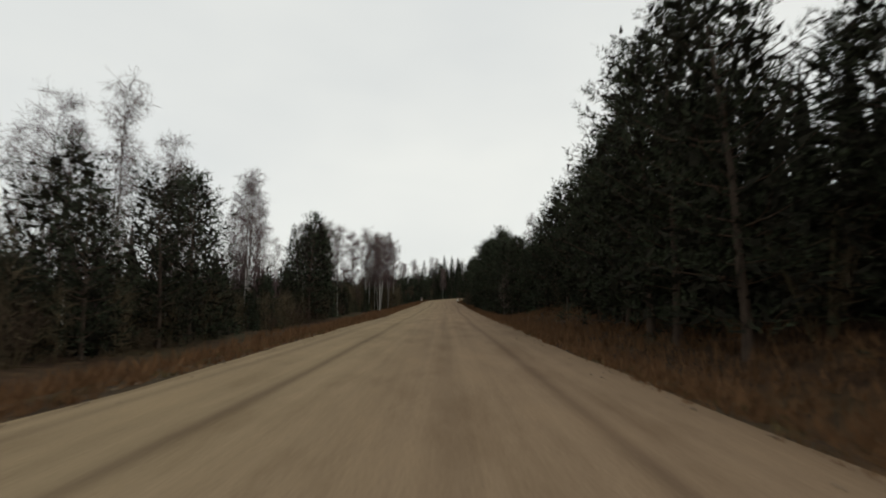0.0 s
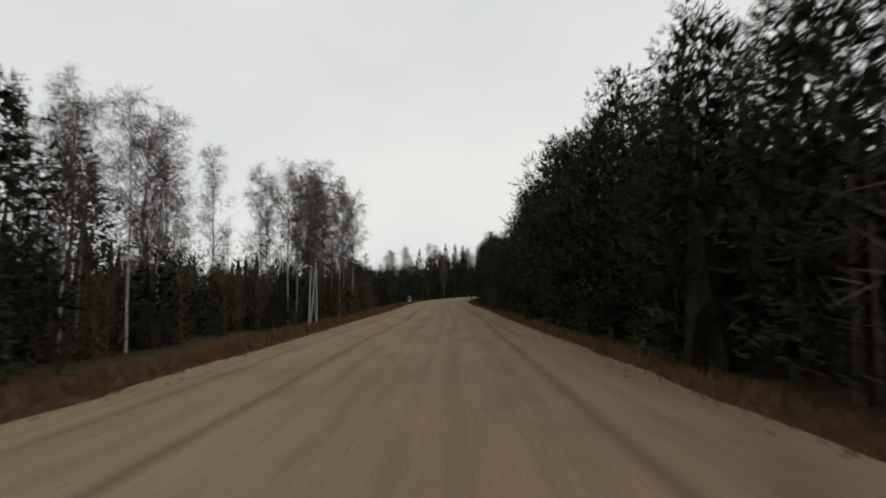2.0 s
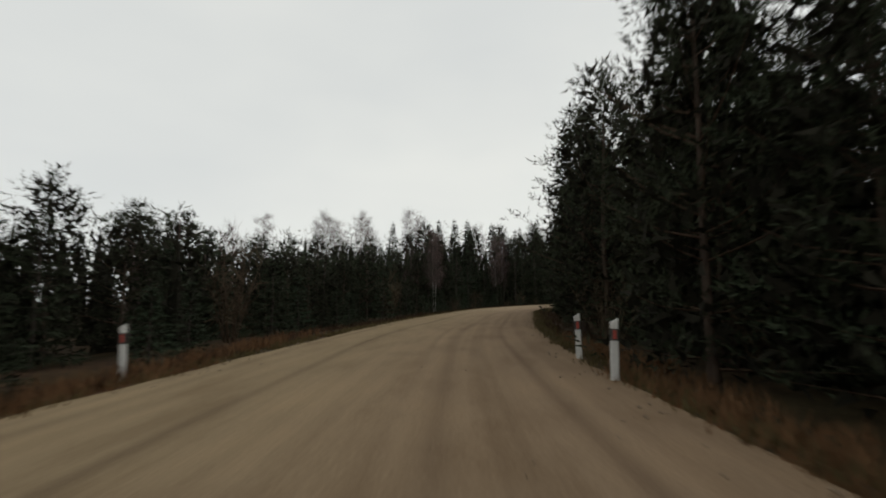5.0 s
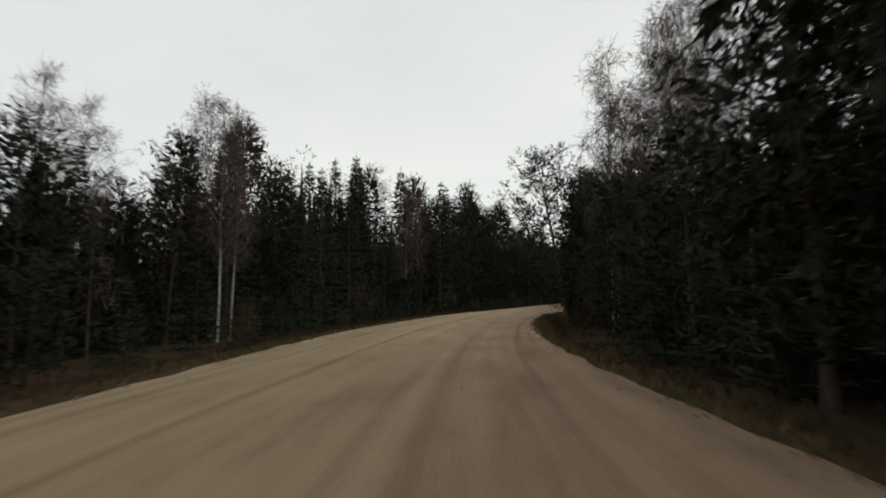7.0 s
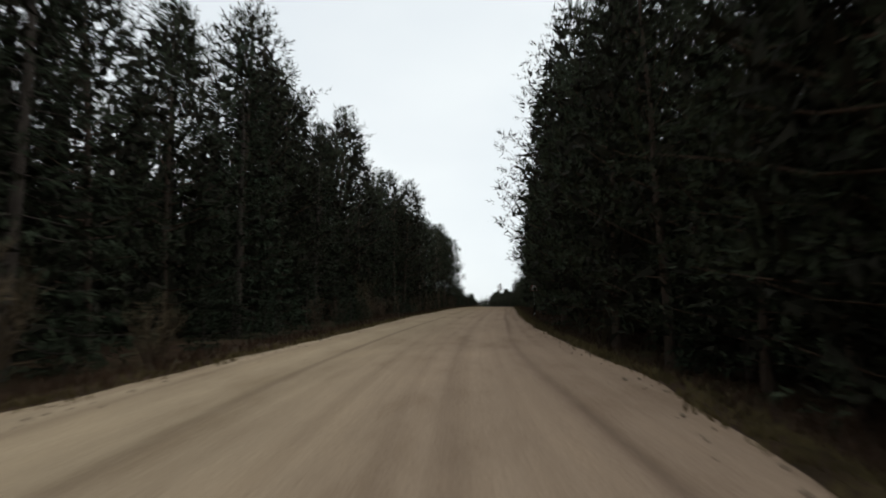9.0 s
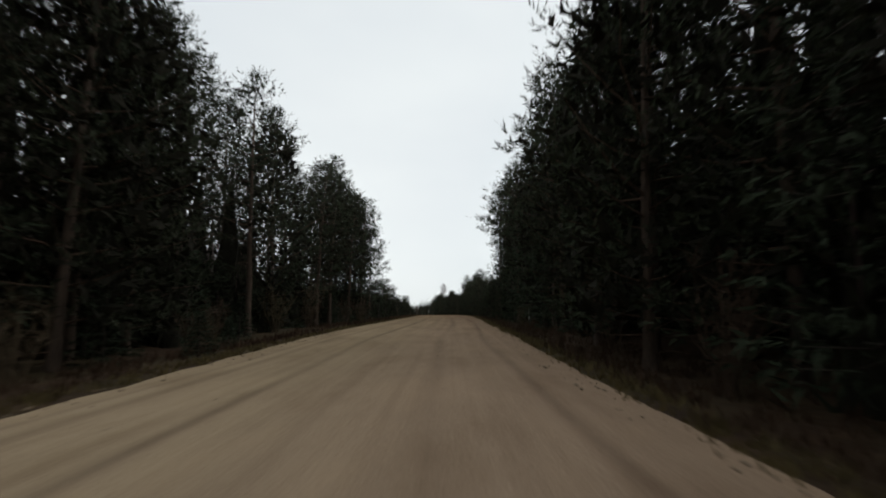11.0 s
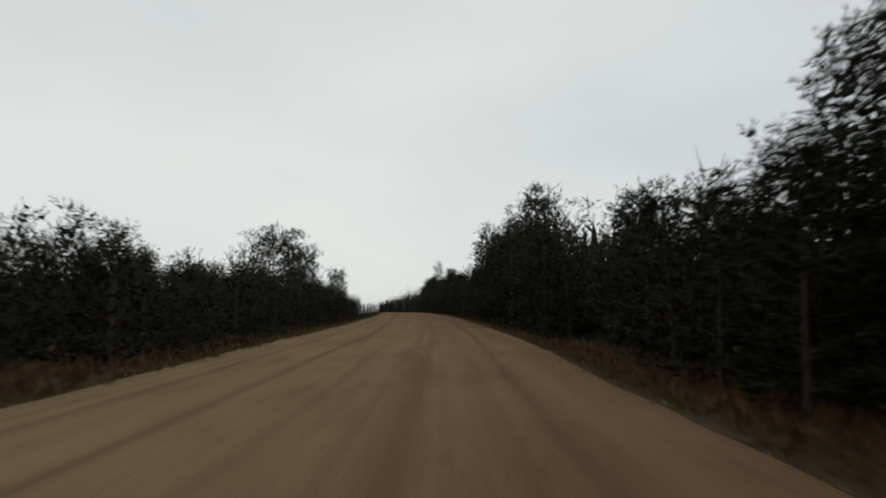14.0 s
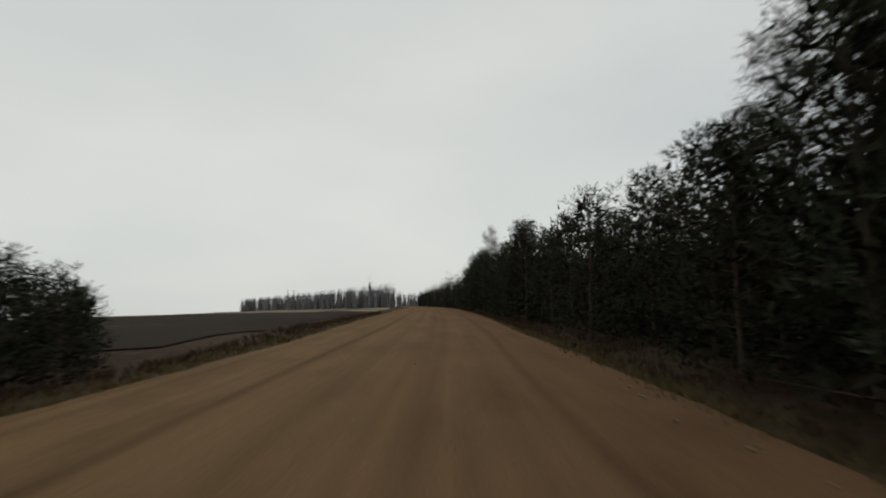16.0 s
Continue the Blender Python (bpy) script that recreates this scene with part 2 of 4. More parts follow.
POLE_WOOD = bark_material("weathered_pole", [(0.3, (0.12, 0.11, 0.10)), (0.7, (0.28, 0.26, 0.23))], 6.0, (1.0, 1.0, 0.1))
STONE = plain_material("gravel_stone", (0.2, 0.155, 0.11), 0.95, (0.14, 0.11, 0.08))

# ---- the line of the road: heading (degrees to the right of +y) at metres along it ----
LINE_S = [-80, 0, 60, 100, 115, 130, 145, 160, 180, 200, 220, 240, 260, 300, 340, 370, 420, 2600]
LINE_H = [0.0, -0.4, -0.2, -0.6, 1.1, 5.4, 9.4, 12.6, 19.6, 26.9, 31.4, 32.9, 33.2, 33.3, 29.4, 27.0, 25.3, 24.8]


def eased(k, v, t):
    """Smooth curve through the values v at the knots k."""
    k, v, t = np.asarray(k, float), np.asarray(v, float), np.asarray(t, float)
    m = np.gradient(v, k)
    j = np.clip(np.searchsorted(k, t, side="right") - 1, 0, len(k) - 2)
    h = k[j + 1] - k[j]
    u = (t - k[j]) / h
    return ((2 * u**3 - 3 * u**2 + 1) * v[j] + (u**3 - 2 * u**2 + u) * h * m[j]
            + (-2 * u**3 + 3 * u**2) * v[j + 1] + (u**3 - u**2) * h * m[j + 1])


AXIS_S = np.arange(-80.0, 2600.0, 1.0)
AXIS_H = np.radians(eased(LINE_S, LINE_H, AXIS_S))
AXIS_X = np.concatenate([[0], np.cumsum((np.sin(AXIS_H[1:]) + np.sin(AXIS_H[:-1])) / 2)])
AXIS_Y = np.concatenate([[0], np.cumsum((np.cos(AXIS_H[1:]) + np.cos(AXIS_H[:-1])) / 2)])
AXIS_X = AXIS_X - AXIS_X[80] - 1.0
AXIS_Y = AXIS_Y - AXIS_Y[80]


def spot(s, d):
    """Plan position s metres along the road and d metres to the right of its axis."""
    h = np.interp(s, AXIS_S, AXIS_H)
    near = np.clip(d, -45, 45)
    far = d - near
    hm = radians(20.0)       # far out the rows run parallel, so that they never cross
    return (np.interp(s, AXIS_S, AXIS_X) + near * np.cos(h) + far * np.cos(hm),
            np.interp(s, AXIS_S, AXIS_Y) - near * np.sin(h) - far * np.sin(hm))


RISE_S = [-80, 0, 30, 60, 90, 120, 150, 180, 210, 240, 270, 300, 330, 350, 400, 500, 700, 900, 2600]
RISE_Z = [0.0, 0.0, -0.09, -0.06, 0.19, 0.58, 0.94, 1.22, 1.75, 2.43, 2.98, 3.25, 3.34, 3.34, 2.95, 0.9, -3.6, -11.0, -60.0]


def level(s):
    """Level of the road's axis: it climbs through the bend and falls away over the fields."""
    return eased(RISE_S, RISE_Z, np.clip(s, -80, 2599))


def edge_left(s):
    return np.interp(s, [0, 40, 62, 70, 80, 100, 146, 160, 176, 196, 205, 214, 224, 260, 272, 283, 304, 334, 341, 350, 362, 376],
                     [-3.5, -3.6, -3.95, -4.05, -3.7, -3.65, -3.55, -3.85, -3.95, -3.75, -3.48, -3.45, -3.6, -4.25, -4.3, -4.0, -4.05, -4.0, -3.75, -3.65, -3.65, -3.65])


def edge_right(s):
    return np.interp(s, [0, 34, 60, 80, 96, 104, 120, 146, 155, 162, 172, 182, 192, 199, 206, 214, 230, 258, 276, 284, 296, 305, 326, 358, 374],
                     [4.15, 4.05, 3.95, 4.05, 4.05, 3.8, 3.6, 4.25, 4.1, 3.85, 3.4, 3.15, 3.2, 3.1, 4.0, 3.85, 3.45, 3.45, 3.4, 3.65, 3.6, 3.9, 4.0, 3.85, 3.65])


def banking(s):
    """How far the outer edge of the bend is raised."""
    return np.interp(s, [146, 163, 176, 190, 205, 225, 245], [0.0, 0.08, 0.16, 0.18, 0.1, 0.03, 0.0])


def height(s, d):
    """Level of the ground: cambered road, shoulders, ditches and banks."""
    s, d = np.asarray(s, float), np.asarray(d, float)
    el, er = edge_left(s), edge_right(s)
    low_left = np.interp(s, [0, 90, 130, 250, 300, 360], [-1.1, -1.1, -0.8, -0.5, -0.5, -0.6])
    low_right = np.interp(s, [0, 30, 42, 62, 120, 240, 255, 290, 310, 400], [0.75, 0.85, 0.95, -0.35, -0.4, -0.35, 0.3, 0.35, -0.4, -0.4])
    ditch_right = np.interp(s, [0, 45, 60, 240, 260, 300, 320], [-0.35, -0.35, -0.5, -0.5, -0.3, -0.3, -0.45])
    out_l = np.clip((el - d) / 5.5, 0, 1)
    left = low_left * out_l**2 * (3 - 2 * out_l)
    a = np.clip((d - er) / 2.2, 0, 1)
    b = np.clip((d - er - 2.2) / 6.0, 0, 1)
    right = ditch_right * a**2 * (3 - 2 * a) + (low_right - ditch_right) * b**2 * (3 - 2 * b)
    road = -0.02 * np.abs(d) / 4.0
    lift = banking(s) * np.clip((0.6 - d) / 4.6, 0, 1) * np.clip(1 + (d + 5.5) / 6.0, 0, 1)
    field = -np.clip((-d - 14) * 0.018, 0, 7) * np.clip((s - 340) / 40, 0, 1) - np.clip((-d - 100) * 0.06, 0, 60) * np.clip((s - 340) / 60, 0, 1)
    wave = 0.12 * np.sin(s * 0.31 + d * 0.23) + 0.1 * np.sin(s * 0.13 - d * 0.41)
    outside = np.clip((np.maximum(el - d, d - er) - 0.6) / 3.0, 0, 1)
    return np.where(d < el, left, np.where(d > er, right, 0.0)) + np.where((d > el) & (d < er), road, -0.02) + wave * outside + lift + level(s) + field


# ---- mesh helpers ----
def mesh_of(name, verts, faces, material, smooth=False):
    me = bpy.data.meshes.new(name)
    me.from_pydata(np.asarray(verts).tolist(), [], [list(map(int, f)) for f in faces])
    me.materials.append(material)
    if smooth:
        me.polygons.foreach_set("use_smooth", [True] * len(me.polygons))
    me.update()
    return me


def child(name, me, parent, label=""):
    ob = new(name, me)
    ob.parent = parent
    return tagged(ob, label) if label else ob


def part(name, bm, material, parent, label=""):
    me = bpy.data.meshes.new(name)
    bm.to_mesh(me)
    bm.free()
    me.materials.append(material)
    return child(name, me, parent, label)


class Soup:
    """Collects triangles and tubes for one mesh."""

    def __init__(self):
        self.v, self.f, self.n = [], [], 0

    def add(self, verts, faces):
        self.v.append(np.asarray(verts, float))
        self.f.extend((np.asarray(faces) + self.n).tolist())
        self.n += len(verts)

    def tube(self, pts, radii, sides=5):
        pts, rings = np.asarray(pts, float), []
        for i, p in enumerate(pts):
            t = pts[min(i + 1, len(pts) - 1)] - pts[max(i - 1, 0)]
            t = t / (np.linalg.norm(t) + 1e-9)
            a = np.cross(t, (0.31, 0.95, 0.1) if abs(t[2]) > 0.7 else (0, 0, 1))
            a /= np.linalg.norm(a) + 1e-9
            b = np.cross(t, a)
            w = np.arange(sides) * 2 * math.pi / sides
            rings.append(p + radii[i] * (np.cos(w)[:, None] * a + np.sin(w)[:, None] * b))
        k = np.arange(sides)
        faces = []
        for i in range(len(pts) - 1):
            q = np.stack([i * sides + k, i * sides + (k + 1) % sides, (i + 1) * sides + (k + 1) % sides, (i + 1) * sides + k], 1)
            faces.extend(q.tolist())
        self.add(np.concatenate(rings), faces)

    def blades(self, base, way, length, width, rng):
        """One thin triangle for each row: from base along way."""
        base, way = np.asarray(base, float), np.asarray(way, float)
        way = way / (np.linalg.norm(way, axis=1, keepdims=True) + 1e-9)
        side = np.cross(way, rng.normal(size=way.shape))
        side /= np.linalg.norm(side, axis=1, keepdims=True) + 1e-9
        length, width = np.broadcast_to(length, len(base))[:, None], np.broadcast_to(width, len(base))[:, None]
        v = np.stack([base - side * width / 2 + way * length * 0.25, base + side * width / 2 + way * length * 0.25, base + way * length], 1).reshape(-1, 3)
        v[0::3] -= (way * length * 0.25) * 0.6
        self.add(v, np.arange(len(v)).reshape(-1, 3))

    def plumes(self, base, axis, long, n, length, width, rng):
        """Shoots set with n needle sprays each, like a bottle brush."""
        base, axis = np.asarray(base, float), np.asarray(axis, float)
        axis = axis / (np.linalg.norm(axis, axis=1, keepdims=True) + 1e-9)
        long = np.broadcast_to(long, len(base))
        at = np.tile(np.linspace(0.0, 1.0, n), (len(base), 1)) + rng.uniform(-0.08, 0.08, (len(base), n))
        root = base[:, None] + axis[:, None] * (at * long[:, None])[..., None]
        around = np.cross(axis[:, None], rng.normal(size=(len(base), n, 3)))
        around /= np.linalg.norm(around, axis=2, keepdims=True) + 1e-9
        way = axis[:, None] * (0.55 + 0.5 * at)[..., None] + around * (0.95 - 0.45 * at)[..., None]
        k = len(base) * n
        self.blades(root.reshape(-1, 3), way.reshape(-1, 3), rng.uniform(0.75, 1.25, k) * length, rng.uniform(0.75, 1.25, k) * width, rng)

    def sprays(self, centre, levels, radii, n, long, wide, rng):
        """Broad loose filler sprays round a stem, for the shaded inside of a crown."""
        pick = rng.random(n) ** 0.9 * (len(levels) - 1)
        at = np.arange(len(levels))
        r = np.interp(pick, at, radii) * rng.uniform(0.55, 1.0, n)
        c = np.asarray(centre, float) if np.ndim(centre) == 2 else np.repeat([centre], len(levels), 0)
        az = rng.uniform(0, 6.28, n)
        base = np.stack([np.interp(pick, at, c[:, 0]) + r * np.cos(az), np.interp(pick, at, c[:, 1]) + r * np.sin(az), np.interp(pick, at, levels)], 1)
        way = np.stack([np.cos(az), np.sin(az), rng.uniform(-0.2, 1.2, n)], 1) * 0.6 + rng.normal(0, 0.6, (n, 3))
        self.blades(base, way, rng.uniform(0.6, 1.3, n) * long, rng.uniform(0.6, 1.3, n) * wide, rng)

    def core(self, centre, levels, radii, sides, rng, rough=0.42):
        """Added filler inside a crown: a broken, lumpy mass round the stem that blocks the sky."""
        rows, turn = len(levels), rng.uniform(0, 6.28)
        c = np.asarray(centre, float) if np.ndim(centre) == 2 else np.repeat([centre], rows, 0)
        az = turn + (np.arange(sides)[None, :] + rng.uniform(-0.3, 0.3, (rows, sides))) * 2 * math.pi / sides
        r = np.asarray(radii, float)[:, None] * rng.uniform(1 - 1.6 * rough, 1 + rough, (rows, sides))
        z = np.asarray(levels, float)[:, None] + rng.uniform(-0.35, 0.35, (rows, sides)) * (levels[1] - levels[0])
        v = np.stack([c[:, :1] + r * np.cos(az), c[:, 1:2] + r * np.sin(az), z], 2).reshape(-1, 3)
        k = np.arange(sides)
        faces = []
        for i in range(rows - 1):
            a, b = i * sides + k, (i + 1) * sides + k
            a2, b2 = i * sides + (k + 1) % sides, (i + 1) * sides + (k + 1) % sides
            faces.extend(np.concatenate([np.stack([a, a2, b2], 1), np.stack([a, b2, b], 1)]).tolist())
        tip = len(v)
        v = np.concatenate([v, [[c[-1, 0], c[-1, 1], levels[-1] + 0.5 * (levels[-1] - levels[-2])]]])
        faces.extend([[(rows - 1) * sides + q, (rows - 1) * sides + (q + 1) % sides, tip] for q in range(sides)])
        self.add(v, faces)

    def mesh(self, name, material, smooth=False):
        return mesh_of(name, np.concatenate(self.v), self.f, material, smooth)


# ---- ground and road ----
def ribbon(name, s_rows, d_of, material, lift=0.0):
    """A sheet over the rows s_rows; d_of(s) gives the offsets across."""
    verts, uvs = [], []
    for s in s_rows:
        d = d_of(s)
        x, y = spot(np.full(len(d), s), d)
        verts.append(np.stack([x, y, height(np.full(len(d), s), d) + lift], 1))
        uvs.append(np.stack([d, np.full(len(d), s)], 1))
    n, rows = len(verts[0]), len(verts)
    faces = [(i * n + j, i * n + j + 1, (i + 1) * n + j + 1, (i + 1) * n + j) for i in range(rows - 1) for j in range(n - 1)]
    me = mesh_of(name, np.concatenate(verts), faces, material, True)
    uv = np.concatenate(uvs)
    layer = me.uv_layers.new(name="UVMap")
    loops = np.zeros(len(me.loops), int)
    me.loops.foreach_get("vertex_index", loops)
    layer.data.foreach_set("uv", uv[loops].astype(np.float32).ravel())
    return me


GROUND_S = np.concatenate([np.arange(-80, -10, 5.0), np.arange(-10, 440, 1.0), np.arange(440, 900, 6.0), [940, 1000, 1100, 1300, 1700, 2590]])
GROUND_D = np.concatenate([[-2500, -1200, -600, -300, -150, -80, -45, -30, -22], np.arange(-18, -4, 0.5), np.arange(-4, 4.1, 1.0),
                           np.arange(4.5, 18.1, 0.5), [22, 30, 45, 80, 150, 300, 600, 1200, 2500]])
ground = new("ground", ribbon("ground", np.append(GROUND_S[:-1:2], GROUND_S[-1]), lambda s: GROUND_D, GROUND, -0.04))
tagged(ground, "brown forest floor with needle litter and moss beside the road", "ground", kind="structure")

road_rng = np.random.default_rng(3)
ragged = {"l": road_rng.normal(size=2800), "r": road_rng.normal(size=2800)}


def ragged_edge(side, s):
    k = int(s + 90)
    return 0.05 * ragged[side][k] + 0.12 * math.sin(s * 0.21 + (1.7 if side == "r" else 0.0)) + 0.1 * math.sin(s * 0.053)


def road_d(s):
    a = edge_left(s) + ragged_edge("l", s)
    b = edge_right(s) + ragged_edge("r", s)
    return np.concatenate([[a - 0.3, a], np.linspace(-2.9, 2.9, 30), [b, b + 0.3]])


def road_mesh():
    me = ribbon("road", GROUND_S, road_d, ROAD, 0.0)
    n = len(road_d(0.0))
    for i, v in enumerate(me.vertices):
        j = i % n
        if j in (0, n - 1):
            v.co.z = v.co.z - 0.09           # thin gravel lip sinking into the verge
            continue
        s, d = GROUND_S[i // n], -2.9 + (j - 2) * 0.2
        for at_d, high in ((-1.5, 0.02), (2.5, 0.022), (-2.7, 0.015), (0.9, -0.015)):
            v.co.z += high * math.exp(-((d - at_d - 0.15 * math.sin(s * 0.05)) / 0.2) ** 2)
    return me


road = tagged(new("road", road_mesh()), "pale tan graded gravel road with darker wheel tracks", "road", kind="structure")


def two_part_mesh(name, first, material, second, other, smooth=False):
    """Two soups as one mesh, each with a material of its own."""
    cut = len(first.f)
    both = Soup()
    both.add(np.concatenate(first.v), np.arange(0).reshape(0, 3))
    both.f.extend(first.f)
    at = both.n
    both.v.append(np.concatenate(second.v))
    both.f.extend([[i + at for i in f] for f in second.f])
    me = both.mesh(name, material, smooth)
    me.materials.append(other)
    me.polygons.foreach_set("material_index", [0] * cut + [1] * (len(me.polygons) - cut))
    return me


# ---- trees: each kind in several shapes, shared by its trees ----
FORMS = {
    "bushy": lambda u: (1 - u**1.9) ** 0.8 * (0.82 + 0.18 * min(1, 4 * u)),
    "forest": lambda u: (1 - u**2.1) ** 0.8 * (0.66 + 0.34 * min(1, 3 * u)),
    "tall": lambda u: (1 - u**2.6) ** 0.7 * (0.62 + 0.38 * min(1, 2.5 * u)),
    "broad": lambda u: max(0.0, 1 - ((u - 0.36) / 0.66) ** 2) ** 0.55,
    "sprawling": lambda u: (1 - u**2.2) ** 0.75 * (0.45 + 0.55 * min(1, 2.4 * u)),
}


def pine_shape(seed, tall, low, wide, form, whorls, per, shoots, size=1.0, needles=7, dead=0, filled=0.84, stuffing=420, flat=1.0, ragged=0.28, clump=0.2, spread=1.6):
    """Scots pine: low is the share of the trunk that is bare, wide the crown's radius. Limbs turn up at their ends and carry brush-like shoots."""
    rng = np.random.default_rng(seed)
    trunk, limbs, crown, inside = Soup(), Soup(), Soup(), Soup()
    lean = rng.normal(0, 0.02, 2) * tall
    zs = np.linspace(-0.4, tall * 0.96, 10)
    bend = np.cumsum(rng.normal(0, 0.03, (10, 2)), 0) * (tall / 10)
    axis = np.concatenate([lean * (zs[:, None] / tall) ** 2 + bend * 0.5, zs[:, None]], 1)
    r0 = 0.0095 * tall + 0.03
    trunk.tube(axis, r0 * (1 - 0.88 * np.linspace(0, 1, 10)) * np.where(zs < 0, 1.35, 1.0), 8)

    def on_axis(z):
        return np.array([np.interp(z, zs, axis[:, 0]), np.interp(z, zs, axis[:, 1]), z])

    lobes, swing = rng.integers(2, 5), rng.uniform(0, 6.28)
    bases, ways, hearts = [], [], []
    for i in range(whorls):
        u = ((i + rng.uniform(0, 0.7)) / whorls) ** 0.86
        z = tall * (low + (0.97 - low) * u)
        reach = wide * FORMS[form](u) * rng.uniform(0.82, 1.12)
        n = max(3, int(round(per * (0.75 + 0.5 * rng.random()) * (1.0 - 0.35 * u))))
        for k in range(n):
            az = 2 * math.pi * (k + rng.uniform(-0.4, 0.4)) / n + i * 1.1
            ln = max(0.3, reach * (1 + 0.2 * math.cos(lobes * az + swing + 5 * u)) * rng.uniform(1 - ragged, 1 + 0.6 * ragged))
            out = np.array([math.cos(az), math.sin(az), 0])
            first, second = (rng.uniform(-0.12, 0.22) + 0.5 * u) * flat, (0.12 + 0.55 * u) * flat
            w = np.linspace(0, 1, 4)[:, None]
            pts = on_axis(z + rng.uniform(-0.25, 0.25)) + out * ln * w + np.array([0, 0, 1.0]) * ln * (first * w + second * w**2) + rng.normal(0, 0.035, (4, 3)) * ln * w
            if k % 2 == 0 or ragged > 0.4:
                limbs.tube(pts, np.linspace(0.012 * ln + 0.008, 0.005, 4), 3)
            pads = max(1, int(round(1 + spread * ln / wide + rng.uniform(-0.4, 0.4))))
            q = np.clip(1 - np.arange(pads) / (pads + 0.35) * 0.85 + rng.uniform(-0.06, 0.0, pads), 0.15, 1.0)
            heart = np.stack([np.interp(q, w[:, 0], pts[:, c]) for c in range(3)], 1)
            heart += np.array([-out[1], out[0], 0]) * (rng.normal(0, 1, (pads, 1)) * clump * ln * (q < 0.95)[:, None])
            off = rng.normal(0, 0.21 * size, (pads, shoots, 3)) * np.array([1.0, 1.0, 0.55])
            bases.append((heart[:, None] + off).reshape(-1, 3))
            ways.append((out * 0.45 + off * 1.8 / size + np.array([0, 0, 0.75]) + rng.normal(0, 0.18, off.shape)).reshape(-1, 3))
            hearts.append(heart)
    top = on_axis(tall * 0.955)
    bases.append(top + rng.normal(0, 1, (6, 3)) * [0.16, 0.16, 0.22])
    ways.append(np.array([0, 0, 1.0]) + rng.normal(0, 0.28, (6, 3)))
    bases, ways = np.concatenate(bases), np.concatenate(ways)
    crown.plumes(bases, ways, rng.uniform(0.28, 0.45, len(bases)) * size, needles + 1, 0.26 * size, 0.055 * size, rng)
    hearts = np.repeat(np.concatenate(hearts), 3, 0)
    inside.blades(hearts + rng.normal(0, 0.15 * size, hearts.shape), rng.normal(0, 1, hearts.shape) + [0, 0, 0.4], 0.4 * size, 0.16 * size, rng)
    us = np.linspace(0.0 if low < 0.15 else 0.06, 0.92, 9)
    lv = tall * (low + (0.97 - low) * us) + 0.02 * tall
    mid = np.array([on_axis(z)[:2] for z in lv])
    bulk = np.array([wide * FORMS[form](u) for u in us])
    inside.sprays(mid, lv, bulk * filled, stuffing, 0.6 * size, 0.22 * size, rng)
    for _ in range(dead):
        z = tall * low * rng.uniform(0.4, 1.0)
        az = rng.uniform(0, 6.28)
        p = on_axis(z)
        ln = rng.uniform(0.5, 1.6)
        e = p + np.array([math.cos(az) * ln, math.sin(az) * ln, rng.uniform(-0.3, 0.25)])
        limbs.tube([p, (p + e) / 2 + [0, 0, 0.08], e], [0.02, 0.013, 0.005], 3)
    return (("trunk", two_part_mesh("pine_trunk", trunk, PINE_BARK, limbs, PINE_LIMB, True)), ("crown", two_part_mesh("pine_crown", crown, PINE_NEEDLES, inside, SHADED_TWIGS)))


